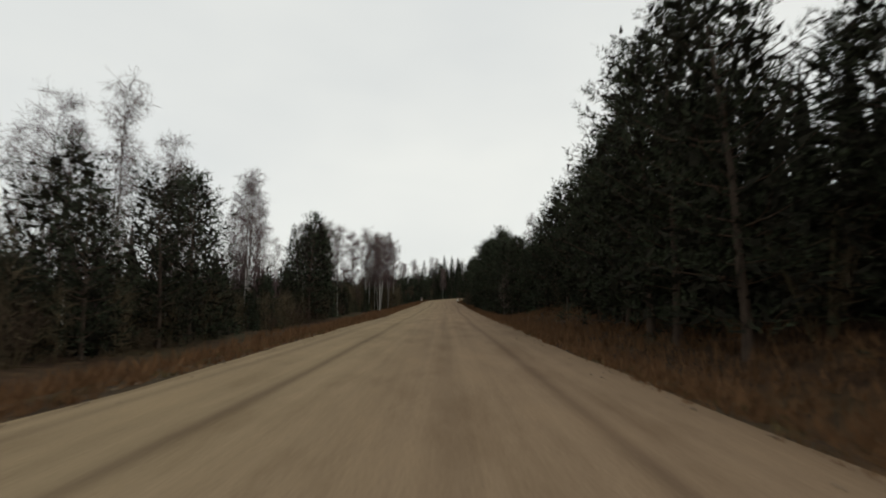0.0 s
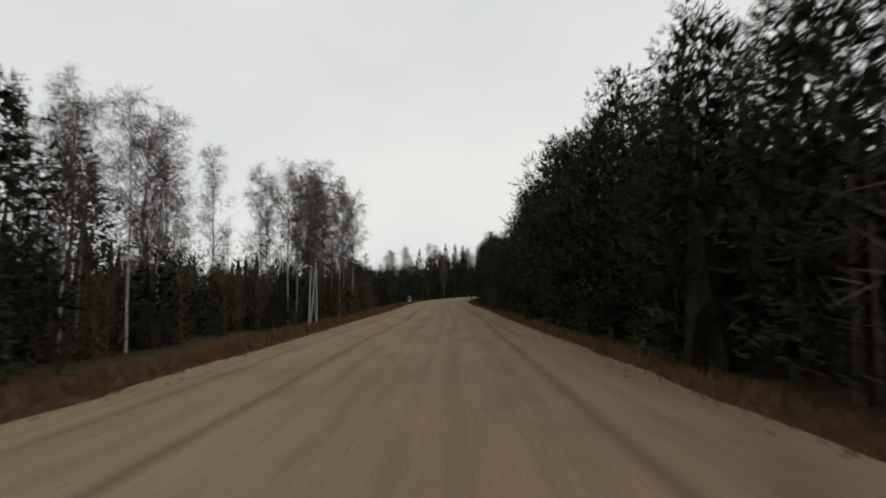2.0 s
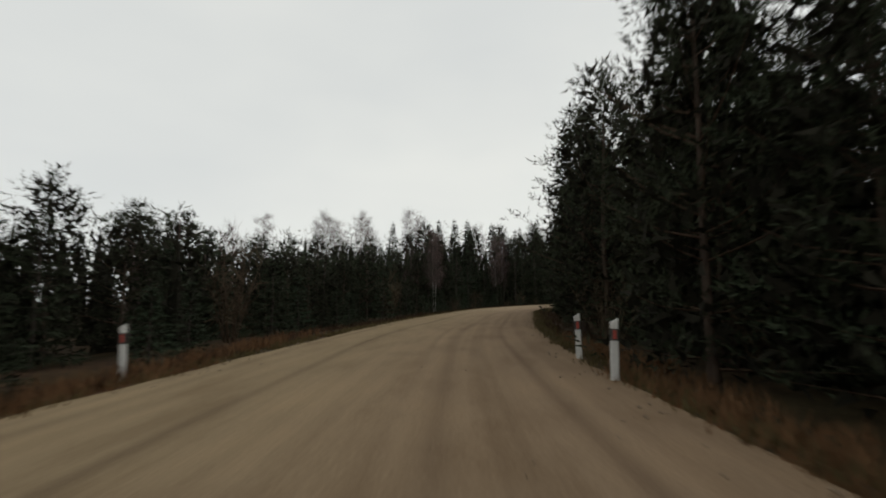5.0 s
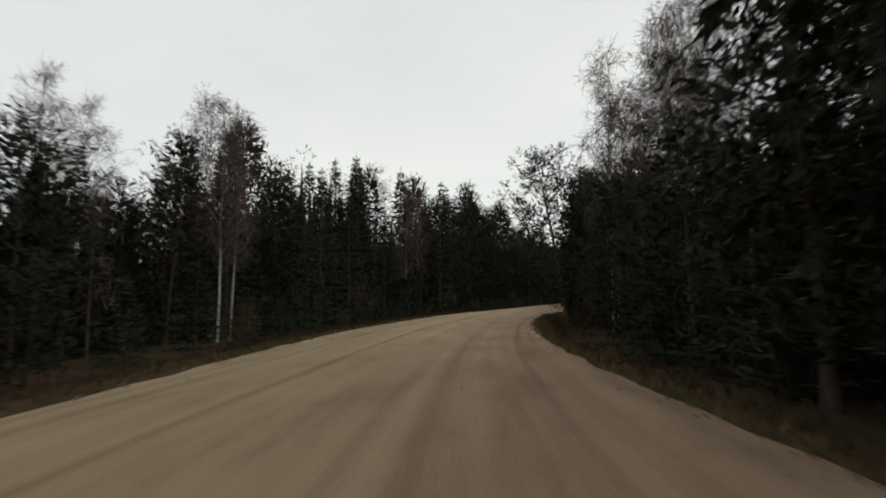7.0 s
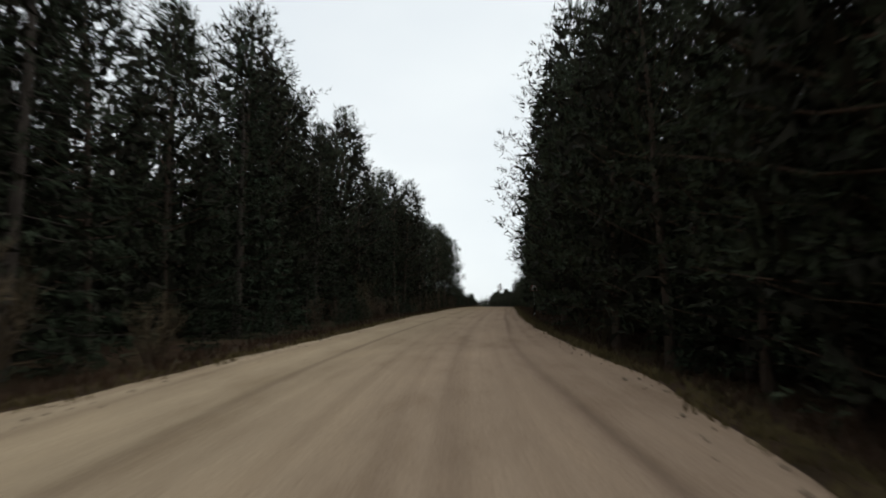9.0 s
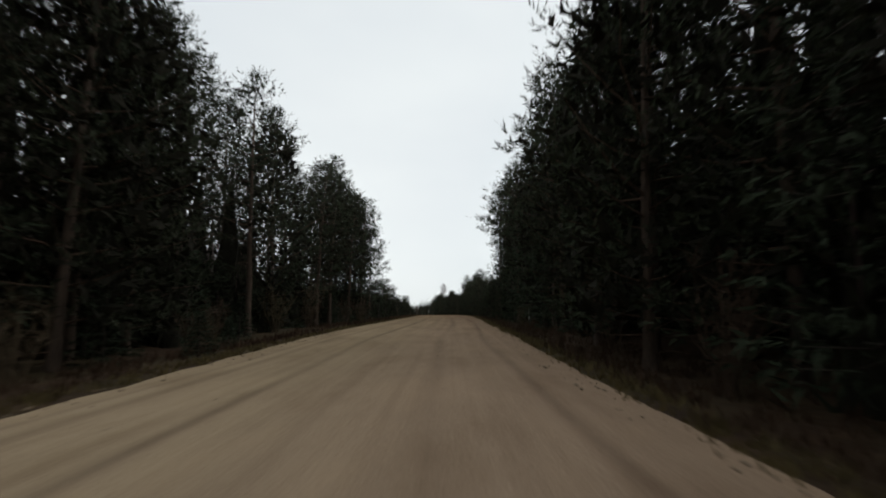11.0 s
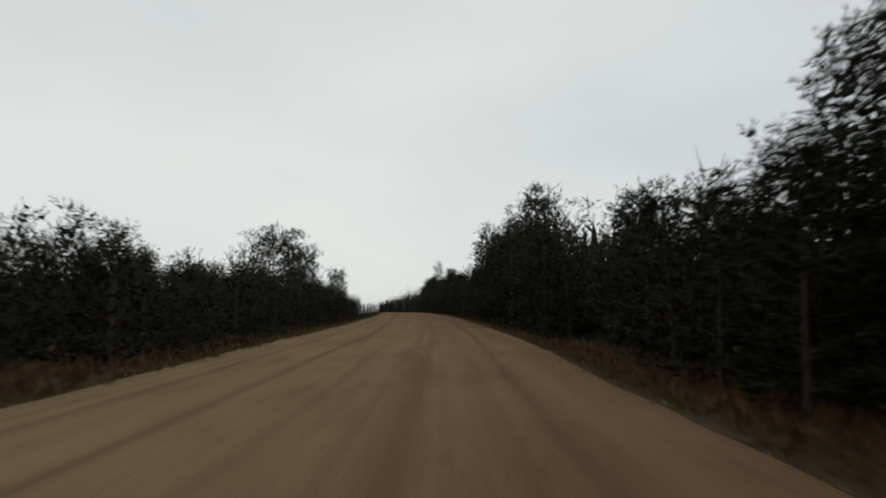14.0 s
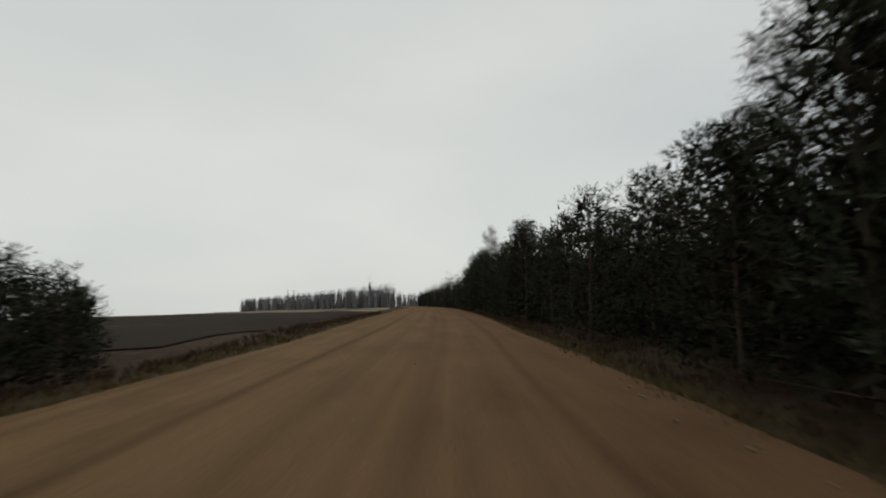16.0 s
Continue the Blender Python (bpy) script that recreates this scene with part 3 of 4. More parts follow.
def spruce_shape(seed, tall, wide, whorls, per, low=0.05, size=1.0):
    """Norway spruce: a narrow cone of drooping boughs with hanging twigs."""
    rng = np.random.default_rng(seed)
    trunk, limbs, crown, inside = Soup(), Soup(), Soup(), Soup()
    zs = np.linspace(-0.4, tall, 9)
    axis = np.stack([rng.normal(0, 0.02, 9), rng.normal(0, 0.02, 9), zs], 1)
    trunk.tube(axis, (0.012 * tall + 0.03) * np.linspace(1, 0.05, 9), 8)
    for i in range(whorls):
        u = (i + rng.random() * 0.5) / whorls
        z = tall * (low + (0.99 - low) * u)
        n = max(4, int(per * (1.15 - 0.5 * u)))
        for k in range(n):
            az = 2 * math.pi * (k + rng.uniform(-0.4, 0.4)) / n + i * 0.8
            ln = max(0.15, wide * (1 - u) ** 0.9 * rng.uniform(0.7, 1.15))
            out = np.array([math.cos(az), math.sin(az), 0])
            w = np.linspace(0, 1, 3)[:, None]
            pts = np.array([0, 0, z]) + out * ln * w + np.array([0, 0, 1.0]) * ln * (-0.42 * w + 0.3 * w**2 + 0.35 * u * w)
            if k % 3 == 0:
                limbs.tube(pts, np.linspace(0.01 * ln + 0.006, 0.003, 3), 3)
            m = int(5 + 9 * ln / wide)
            q = 1 - rng.random(m) ** 1.3 * 0.75
            base = np.stack([np.interp(q, w[:, 0], pts[:, c]) for c in range(3)], 1)
            base += rng.normal(0, 1, (m, 3)) * (0.24 * ln * (1.1 - q)[:, None] + 0.04) * np.array([0.8, 0.8, 0.16])
            b = np.repeat(base, 2, 0)
            d = out * 0.8 + np.array([0, 0, -0.5 + 0.55 * u]) + rng.normal(0, 0.4, (len(b), 3))
            crown.blades(b, d, rng.uniform(0.28, 0.55, len(b)) * size, rng.uniform(0.05, 0.085, len(b)) * size, rng)
    us = np.linspace(0.0, 0.92, 8)
    inside.sprays((0.0, 0.0), tall * (low + (0.99 - low) * us), 0.7 * wide * (1 - us) ** 0.9, int(34 * tall), 0.32 + 0.07 * wide, 0.12 + 0.03 * wide, rng)
    b = np.stack([np.zeros(20), np.zeros(20), tall - rng.uniform(0, 0.9, 20)], 1)
    crown.blades(b, np.array([0, 0, 0.9]) + rng.normal(0, 0.6, (20, 3)), 0.3, 0.05, rng)
    return (("trunk", two_part_mesh("spruce_trunk", trunk, SPRUCE_BARK, limbs, SPRUCE_BARK, True)), ("crown", two_part_mesh("spruce_crown", crown, SPRUCE_NEEDLES, inside, SHADED_TWIGS)))


def birch_shape(seed, tall, wide, stems=1, low=0.32, twigs=12, limbs_n=34, slim=1.0):
    """Leafless silver birch: white stem, rising limbs and fine hanging twigs."""
    rng = np.random.default_rng(seed)
    trunk, limbs, crown = Soup(), Soup(), Soup()
    for st in range(stems):
        az0 = rng.uniform(0, 6.28)
        lean = (0.09 if stems > 1 else 0.03) * tall
        zs = np.linspace(-0.4, tall * rng.uniform(0.92, 1.0), 11)
        t = np.clip(zs / tall, 0, 1)
        wob = np.cumsum(rng.normal(0, 0.045, (11, 2)), 0)
        axis = np.stack([math.cos(az0) * (lean * t + 0.12 * (stems > 1)) + wob[:, 0] * t * 2,
                         math.sin(az0) * (lean * t + 0.12 * (stems > 1)) + wob[:, 1] * t * 2, zs], 1)
        rad = (0.005 * tall + 0.012) * slim * np.linspace(1, 0.06, 11)
        cut = 4
        trunk.tube(axis[:cut + 1], rad[:cut + 1], 7)
        limbs.tube(axis[cut:], rad[cut:], 5)
        for i in range(limbs_n // stems):
            u = low + (0.98 - low) * (i + rng.random()) / (limbs_n // stems)
            z = u * zs[-1]
            p = np.array([np.interp(z, zs, axis[:, 0]), np.interp(z, zs, axis[:, 1]), z])
            az = rng.uniform(0, 6.28)
            rel = (u - low) / (1 - low)
            ln = wide * (0.35 + 0.65 * math.sin(math.pi * min(1, 0.25 + 0.75 * rel))) * rng.uniform(0.7, 1.2)
            out = np.array([math.cos(az), math.sin(az), 0])
            w = np.linspace(0, 1, 4)[:, None]
            pts = p + out * ln * w**0.9 + np.array([0, 0, 1]) * ln * (1.7 * w - 0.6 * w**2.4) + rng.normal(0, 0.02, (4, 3)) * ln
            limbs.tube(pts, np.linspace(0.009 * ln + 0.008, 0.004, 4), 3)
            m = int(twigs * (0.6 + 0.6 * ln / wide))
            q = rng.uniform(0.18, 1.0, m)
            base = np.stack([np.interp(q, w[:, 0], pts[:, c]) for c in range(3)], 1)
            d = out * 0.5 + rng.normal(0, 0.6, (m, 3)) + np.array([0, 0, 0.35])
            d /= np.linalg.norm(d, axis=1, keepdims=True)
            l2 = rng.uniform(0.4, 1.0, m) * (0.45 + 0.2 * wide)
            crown.blades(base, d, l2, 0.026, rng)
            r = 5
            f = rng.uniform(0.25, 1.0, (m, r))
            b2 = (base[:, None] + d[:, None] * (l2[:, None] * f)[..., None]).reshape(-1, 3)
            d2 = np.repeat(d, r, 0) * 0.5 + rng.normal(0, 0.55, (m * r, 3)) + np.array([0, 0, -0.35])
            crown.blades(b2, d2, rng.uniform(0.3, 0.85, len(b2)), 0.025, rng)
    return (("trunk", two_part_mesh("birch_trunk", trunk, BIRCH_BARK, limbs, BIRCH_LIMB, True)), ("crown", crown.mesh("birch_crown", BIRCH_TWIGS)))


def shrub_shape(seed, tall, wide, stems=14):
    """Leafless brown shrub."""
    rng = np.random.default_rng(seed)
    limbs, crown = Soup(), Soup()
    for _ in range(stems):
        az, ln = rng.uniform(0, 6.28), tall * rng.uniform(0.6, 1.0)
        e = np.array([math.cos(az) * wide * rng.uniform(0.2, 1), math.sin(az) * wide * rng.uniform(0.2, 1), ln])
        s0 = np.array([math.cos(az) * 0.08, math.sin(az) * 0.08, -0.15])
        pts = np.array([s0 + (e - s0) * w + np.array([0, 0, 0.25 * w * (1 - w) * ln]) for w in (0, 0.35, 0.7, 1.0)])
        limbs.tube(pts, [0.018, 0.013, 0.008, 0.003], 3)
        q = rng.uniform(0.25, 1.0, 26)
        base = np.stack([np.interp(q, (0, 0.35, 0.7, 1.0), pts[:, c]) for c in range(3)], 1)
        crown.blades(base, rng.normal(0, 0.6, (26, 3)) + [0, 0, 0.7], rng.uniform(0.2, 0.6, 26), 0.022, rng)
    return (("trunk", limbs.mesh("shrub_trunk", SHRUB_TWIGS)), ("crown", crown.mesh("shrub_crown", SHRUB_TWIGS)))


SHAPES = {
    "young_pine": [pine_shape(11 + i, 9.0, 0.03, 2.3, "bushy", 14, 6, 5, 0.9, 5) for i in range(5)],
    "young_pine_behind": [pine_shape(16 + i, 9.0, 0.03, 2.3, "bushy", 12, 5, 4, 1.15, 4, stuffing=280) for i in range(3)],
    "mid_pine": [pine_shape(51 + i, 14.0, 0.06, 2.9, "forest", 20, 6, 5, 1.1, 5, dead=3, stuffing=780) for i in range(5)],
    "mid_pine_behind": [pine_shape(56 + i, 14.0, 0.06, 2.9, "forest", 16, 5, 4, 1.4, 4, dead=3, stuffing=420) for i in range(4)],
    "tall_pine": [pine_shape(31 + i, 17.0, 0.36 - 0.045 * i, 2.9, "tall", 15 + i, 5, 6, 1.05, 5, dead=12, filled=0.7, stuffing=120, flat=0.45, ragged=0.34, spread=1.9) for i in range(5)],
    "high_pine": [pine_shape(36 + i, 16.0, 0.54, 2.7, "tall", 10, 5, 7, 1.0, 6, dead=14, filled=0.7, stuffing=60, flat=0.4, ragged=0.36, spread=2.0) for i in range(2)],
    "roadside_pine": [pine_shape(41 + i, 11.0, 0.12, 3.6, "sprawling", 13, 5, 7, 0.85, 7, filled=0.74, stuffing=380, ragged=0.45, spread=3.2, clump=0.15) for i in range(2)],
    "small_pine": [pine_shape(71 + i, 3.6, 0.02, 1.15, "bushy", 9, 5, 4, 0.62, 5, stuffing=170) for i in range(4)],
    "broad_pine": [pine_shape(91 + i, 9.0, 0.26, 3.4, "broad", 13, 8, 8, 0.9, 6, dead=5, filled=0.85, stuffing=650, flat=0.6, ragged=0.26, spread=2.4, clump=0.16) for i in range(2)],
    "spruce": [spruce_shape(111 + i, 16.0, 3.1, 28, 9) for i in range(3)],
    "small_spruce": [spruce_shape(131 + i, 6.0, 1.6, 14, 7) for i in range(3)],
    "birch": [birch_shape(151 + i, 14.0, 1.45, limbs_n=46, twigs=11, low=0.26) for i in range(5)],
    "twin_birch": [birch_shape(171 + i, 14.0, 1.4, stems=2, limbs_n=56, twigs=11) for i in range(2)],
    "shrub": [shrub_shape(191 + i, 1.8, 0.9) for i in range(3)],
}
BASE_HEIGHT = {"young_pine": 9.0, "tall_pine": 17.0, "roadside_pine": 11.0, "high_pine": 16.0, "mid_pine": 14.0, "small_pine": 3.6, "broad_pine": 9.0, "spruce": 16.0,
               "small_spruce": 6.0, "birch": 14.0, "twin_birch": 14.0, "shrub": 1.8}
TREE_TAGS = {
    "young_pine": ("pine_tree", "dark green young pine, branched to the ground", "pine tree", "roadside pines"),
    "tall_pine": ("pine_tree", "tall pine with bare lower trunk and ragged dark crown", "pine tree", "tall roadside pines"),
    "high_pine": ("pine_tree", "tall pine with a high flat-layered crown on a bare trunk", "pine tree", "tall roadside pines"),
    "roadside_pine": ("pine_tree", "sprawling pine with loose limbs reaching over the road verge", "pine tree", "roadside pines"),
    "mid_pine": ("pine_tree", "dense dark pine at the edge of the woods", "pine tree", "forest edge pines"),
    "small_pine": ("pine_sapling", "small bushy green pine beside the gravel road", "pine sapling", "young pine thicket"),
    "broad_pine": ("pine_tree", "broad rounded pine standing alone above the thicket", "pine tree", ""),
    "spruce": ("spruce_tree", "dark conical spruce with drooping boughs", "spruce tree", "roadside spruces"),
    "small_spruce": ("spruce_sapling", "small dark spruce among the birches", "spruce tree", "young spruces"),
    "birch": ("birch_tree", "leafless silver birch with white trunk and reddish twigs", "birch tree", "roadside birches"),
    "twin_birch": ("birch_tree", "leafless birch with two leaning white stems", "birch tree", "roadside birches"),
    "shrub": ("shrub", "leafless brown shrub in dead grass", "shrub", "roadside shrubs"),
}
TAKEN = []


def tree(kind, s, d, tall=None, shape=None, stretch=1.0, turn=None, lean=None):
    """One tree of that kind at s, d, as high as tall above its ground."""
    name, label, category, group = TREE_TAGS[kind]
    tree_rng = np.random.default_rng(int(s * 37) * 1000 + int((d + 100) * 7))
    shapes = SHAPES[kind + "_behind" if (d > 10.4 or d < -13.6) and kind in ("young_pine", "mid_pine") else kind]
    k = int(tree_rng.integers(len(shapes))) if shape is None else shape % len(shapes)
    sc = (tall or BASE_HEIGHT[kind] * tree_rng.uniform(0.85, 1.15)) / BASE_HEIGHT[kind]
    wide = sc ** 0.75 * stretch
    x, y = spot(s, d)
    holder = tagged(new(name), label, category, group)
    rot = Euler((*(lean or tree_rng.normal(0, 0.015, 2)), tree_rng.uniform(0, 6.28) if turn is None else turn))
    holder.matrix_basis = Matrix.LocRotScale((x, y, float(height(s, d)) - 0.05), rot, (wide, wide, sc))
    for part_name, me in shapes[k]:
        child(part_name, me, holder)
    TAKEN.append((s, d))
    return holder


# ---- the trees that stand out ----
for row in (
    # left of the road
    ("birch", 29, -18, 15.6), ("birch", 26, -20, 13.5), ("birch", 31, -16, 12.5), ("birch", 24, -17, 11.5), ("young_pine", 21, -15, 9.0), ("young_pine", 25, -13, 8.6), ("young_pine", 28, -13, 9.4), ("young_pine", 19, -12.5, 6.5),
    ("birch", 46, -17, 14.8), ("birch", 43, -16, 13.6), ("birch", 49, -18, 14.0), ("birch", 40, -20, 13.0), ("mid_pine", 52, -13, 11.2), ("young_pine", 55, -13, 9.9), ("birch", 57, -15, 11.0),
    ("young_pine", 63, -15.5, 10.5), ("birch", 66, -15, 12.2), ("birch", 69, -16.5, 12.4), ("birch", 68, -13.5, 11.8), ("birch", 72, -14.5, 12.5), ("birch", 75, -17, 13.8), ("birch", 78, -19, 13.6), ("birch", 71, -19, 13.5),
    ("birch", 85, -21, 14.5), ("birch", 91, -20, 15.8), ("birch", 91, -12.6, 13.6), ("birch", 92.2, -11.2, 14.0), ("birch", 93.6, -11.9, 14.3), ("birch", 90.4, -10.6, 13.5), ("twin_birch", 86, -10.2, 13.4, 0), ("birch", 90, -13, 14.4), ("birch", 92.5, -11.8, 13.8), ("birch", 94, -13.5, 15.0), ("birch", 96.5, -9.9, 14.4), ("birch", 98, -11.2, 14.8),
    ("birch", 99.5, -9.2, 13.6), ("birch", 100.5, -10.2, 13.8), ("birch", 99, -12.0, 13.6), ("birch", 94.6, -9.6, 12.6), ("birch", 89, -15, 14.0), ("birch", 93, -16, 14.6), ("birch", 105, -13.5, 8.6), ("birch", 104.5, -15, 9.0),
    ("young_pine", 109, -11, 6.8), ("young_pine", 118, -13, 6.9), ("small_pine", 115, -10, 4.6), ("young_pine", 122, -13, 6.6),
    # outside of the bend
    ("birch", 166, -22, 12.8), ("birch", 169, -23, 12.6), ("birch", 173, -24, 13.4), ("birch", 177, -22, 14.8), ("birch", 180, -23, 14.5), ("birch", 183, -18, 16.4), ("birch", 186, -18, 15.6), ("birch", 160, -25, 12.0), ("birch", 175.0, -10.6, 11.6), ("birch", 176.2, -10.8, 11.2),
    ("spruce", 196, -13, 12.6), ("spruce", 194, -15.5, 13.6), ("spruce", 197, -13.5, 14.6), ("spruce", 201, -15.7, 16.8), ("spruce", 204, -20, 17.8), ("spruce", 206, -25, 18.2), ("spruce", 188, -24, 15.0),
    ("mid_pine", 208, -12, 14.6), ("mid_pine", 212, -14.5, 16.8), ("mid_pine", 224, -11.8, 18.4), ("mid_pine", 230, -13.5, 18.6), ("mid_pine", 240, -12, 18.8), ("mid_pine", 248, -15, 19.5), ("mid_pine", 258, -12.5, 17.0),
    # right of the road, up to the bend
    ("mid_pine", 13, 8.6, 11.5), ("mid_pine", 16, 8.2, 11.4), ("mid_pine", 19, 8.6, 11.2), ("young_pine", 22, 8.8, 10.4), ("young_pine", 26, 9.6, 10.0), ("mid_pine", 30, 10.0, 9.6), ("mid_pine", 34, 10.2, 9.8), ("young_pine", 37, 9.8, 9.4), ("young_pine", 40, 9.6, 8.8), ("young_pine", 43, 9.4, 8.0), ("young_pine", 45.6, 9.4, 7.0), ("young_pine", 48, 9.2, 6.6), ("young_pine", 51, 8.8, 7.2),
    ("young_pine", 59, 8.0, 9.6), ("young_pine", 66, 8.2, 11.2), ("young_pine", 72, 8.0, 11.0), ("young_pine", 76, 8.2, 10.6), ("young_pine", 93, 7.8, 9.0), ("young_pine", 98, 7.6, 8.4), ("young_pine", 108, 8.0, 8.2), ("young_pine", 117, 7.8, 9.6), ("young_pine", 123, 7.6, 9.8),
    ("birch", 100, 9.6, 12.0), ("birch", 102, 10.4, 12.8), ("birch", 104, 9.8, 13.0), ("birch", 105.5, 11.2, 13.4), ("birch", 107.5, 10.0, 12.6), ("birch", 98, 10.8, 12.4), ("birch", 110, 11, 12.0), ("birch", 65, 12.5, 12.8), ("birch", 44, 15, 13.0),
    ("mid_pine", 162, 8.0, 11.9), ("mid_pine", 157, 8.4, 12.4), ("birch", 170, 9.5, 13.5), ("birch", 173, 8.6, 14.0), ("birch", 175.5, 10, 15.0), ("birch", 178, 9.8, 15.5), ("birch", 181, 9.8, 15.0), ("birch", 183, 11, 16.0), ("birch", 185, 10.6, 14.5), ("birch", 187.5, 9, 15.0),
    ("roadside_pine", 190.5, 5.4, 12.6, 0, 1.1, 0.0, (-0.055, -0.125)), ("birch", 180.2, 7.2, 15.2), ("birch", 182.5, 7.8, 13.0), ("mid_pine", 160.5, 10.2, 12.4), ("mid_pine", 164.5, 9.8, 12.2), ("mid_pine", 167.5, 11.5, 13.0), ("mid_pine", 193.5, 6.4, 12.0), ("mid_pine", 188.5, 8.0, 11.0), ("mid_pine", 201, 6.8, 11.2), ("mid_pine", 205, 7.4, 11.6), ("mid_pine", 222, 5.9, 16.0), ("mid_pine", 217, 6.2, 13.8), ("mid_pine", 212, 6.4, 12.2), ("mid_pine", 229, 5.9, 17.0), ("mid_pine", 235, 6.8, 17.6), ("mid_pine", 242, 7.4, 17.0),
    # the straight after the bend
    ("tall_pine", 270, -10, 15.4), ("birch", 278, -15, 12.5), ("birch", 280.5, -17, 13.0), ("tall_pine", 285.5, -10.5, 15.0), ("tall_pine", 296, -10, 14.4), ("tall_pine", 302, -10.6, 15.2),
    ("tall_pine", 299, -9.2, 14.5), ("tall_pine", 301, -12.5, 16.0), ("tall_pine", 293.5, -11.5, 15.5), ("tall_pine", 306.5, -11.8, 15.5), ("tall_pine", 305, -14, 18.5), ("tall_pine", 311.8, -12.2, 16.0, 4, 1.1), ("tall_pine", 304.5, -9, 11.8),
    ("high_pine", 305.0, 7.0, 16.2, 0, 1.12), ("high_pine", 302, 7.8, 16.6, 1), ("young_pine", 303.5, 6.4, 5.0), ("young_pine", 306, 5.9, 4.4), ("small_pine", 309, 5.9, 3.2), ("roadside_pine", 311.5, 7.0, 7.0, 1, 1.0), ("mid_pine", 304.5, 9.0, 14.5), ("mid_pine", 307.5, 10.2, 14.0), ("spruce", 310, 11.6, 15.0), ("mid_pine", 309, 13.5, 14.5), ("birch", 309.5, 8.6, 13.0), ("birch", 312, 9.5, 13.5), ("young_pine", 309, 7.2, 4.6), ("young_pine", 317.5, 7.8, 4.8), ("young_pine", 320, 8.2, 4.4), ("young_pine", 314, 9.6, 7.2), ("young_pine", 318.3, 9.5, 7.6), ("young_pine", 317.0, 10.4, 7.8), ("tall_pine", 299, 8, 17.0), ("spruce", 274, 8.6, 17.2), ("spruce", 285, 7.8, 15.8), ("tall_pine", 291, 7.4, 16.0), ("birch", 294, 10.4, 15.0), ("birch", 289, 10.8, 16.0),
    ("broad_pine", 355.4, -12.6, 8.0, 0, 0.92), ("broad_pine", 356.4, -10.3, 6.7, 1, 0.72), ("broad_pine", 353.6, -6.6, 4.3, 1, 0.5),
    ("small_pine", 365, -9.2, 2.5), ("small_pine", 363, -8.6, 2.4), ("small_pine", 366.6, -9.4, 2.1), ("small_pine", 367.4, -10.4, 2.6), ("small_pine", 367.8, -11.6, 2.5), ("small_pine", 368.4, -10.9, 2.2), ("small_pine", 366.8, -12.4, 2.5), ("small_pine", 369.2, -11.8, 1.7), ("small_pine", 366.0, -10.6, 2.5), ("small_pine", 361, -10.5, 3.0), ("small_pine", 362, -11.8, 3.2), ("small_pine", 364, -12.4, 2.9), ("small_pine", 359.5, -8.6, 2.8), ("small_pine", 365.2, -11.6, 2.7),
    ("roadside_pine", 335, 7.0, 7.4, 0, 0.92), ("young_pine", 340, 8.0, 9.2), ("young_pine", 348, 7.6, 7.0), ("young_pine", 325.5, 8.0, 5.4), ("young_pine", 334, 8, 5.2), ("roadside_pine", 345, 8.0, 7.8), ("mid_pine", 353, 8.8, 9.6),
    ("young_pine", 357, 7.4, 9.4), ("mid_pine", 359.8, 9.0, 8.8), ("birch", 365, 10, 9.5), ("birch", 363.5, 11, 9.5), ("young_pine", 363.5, 8.6, 5.9), ("young_pine", 369, 8.0, 6.0),
    ("young_pine", 390, 7.4, 7.6), ("birch", 424, 8.5, 12.0), ("birch", 428, 9.5, 11.5),
):
    tree(*row)


def woods(s0, s1, rows, mix):
    """Fills a stretch: rows of (offset, spacing along the road, lowest, highest); mix: kinds with their shares."""
    tree_rng = np.random.default_rng(int(s0 * 100 + s1) + int(rows[0][0] * 7) + 5000)
    kinds, share = [m[0] for m in mix], np.array([m[1] for m in mix], float)
    for d0, step, lo, hi in rows:
        s = s0 + tree_rng.uniform(0, step)
        while s < s1:
            d = d0 + tree_rng.normal(0, 0.7)
            if all((s - a) ** 2 + (d - b) ** 2 > (2.2 if hi > 4.5 else 1.0) for a, b in TAKEN[-400:]):
                tree(kinds[int(tree_rng.choice(len(kinds), p=share / share.sum()))], s, d, tree_rng.uniform(lo, hi))
            s += step * tree_rng.uniform(0.7, 1.3)


# left
woods(8, 84, [(-20, 6, 10, 13)], [("birch", 4), ("young_pine", 1), ("spruce", 0.7)])
woods(10, 122, [(-14, 3.0, 2.5, 5.0), (-17, 3.4, 3.0, 5.6)], [("small_spruce", 3), ("small_pine", 1), ("shrub", 1)])
woods(10, 110, [(-12, 6.0, 1.2, 2.4)], [("shrub", 3), ("small_spruce", 1)])
woods(104, 150, [(-12, 3.0, 3.5, 5.6), (-15, 3.6, 5, 7)], [("young_pine", 2), ("small_spruce", 1)])
woods(118, 200, [(-9.2, 3.0, 2.4, 4.6)], [("small_pine", 1), ("small_spruce", 2), ("shrub", 0.5)])
woods(146, 164, [(-12.5, 3.2, 5.0, 7.0), (-15.5, 3.6, 6, 8)], [("young_pine", 3), ("small_spruce", 1)])
woods(156, 178, [(-14.4, 2.3, 6.0, 8.4)], [("young_pine", 4), ("spruce", 1)])
woods(162, 178, [(-12.5, 3.2, 6.5, 9.0), (-16, 3.6, 8, 10.5)], [("young_pine", 3), ("spruce", 1)])
woods(176, 200, [(-12.5, 3.2, 9, 11.5), (-16.5, 3.8, 11, 14)], [("mid_pine", 2), ("spruce", 2), ("birch", 0.6)])
woods(198, 262, [(-11, 3.8, 12, 16.5), (-14.5, 4.4, 14, 18)], [("mid_pine", 2.5), ("spruce", 1.3), ("birch", 0.6)])
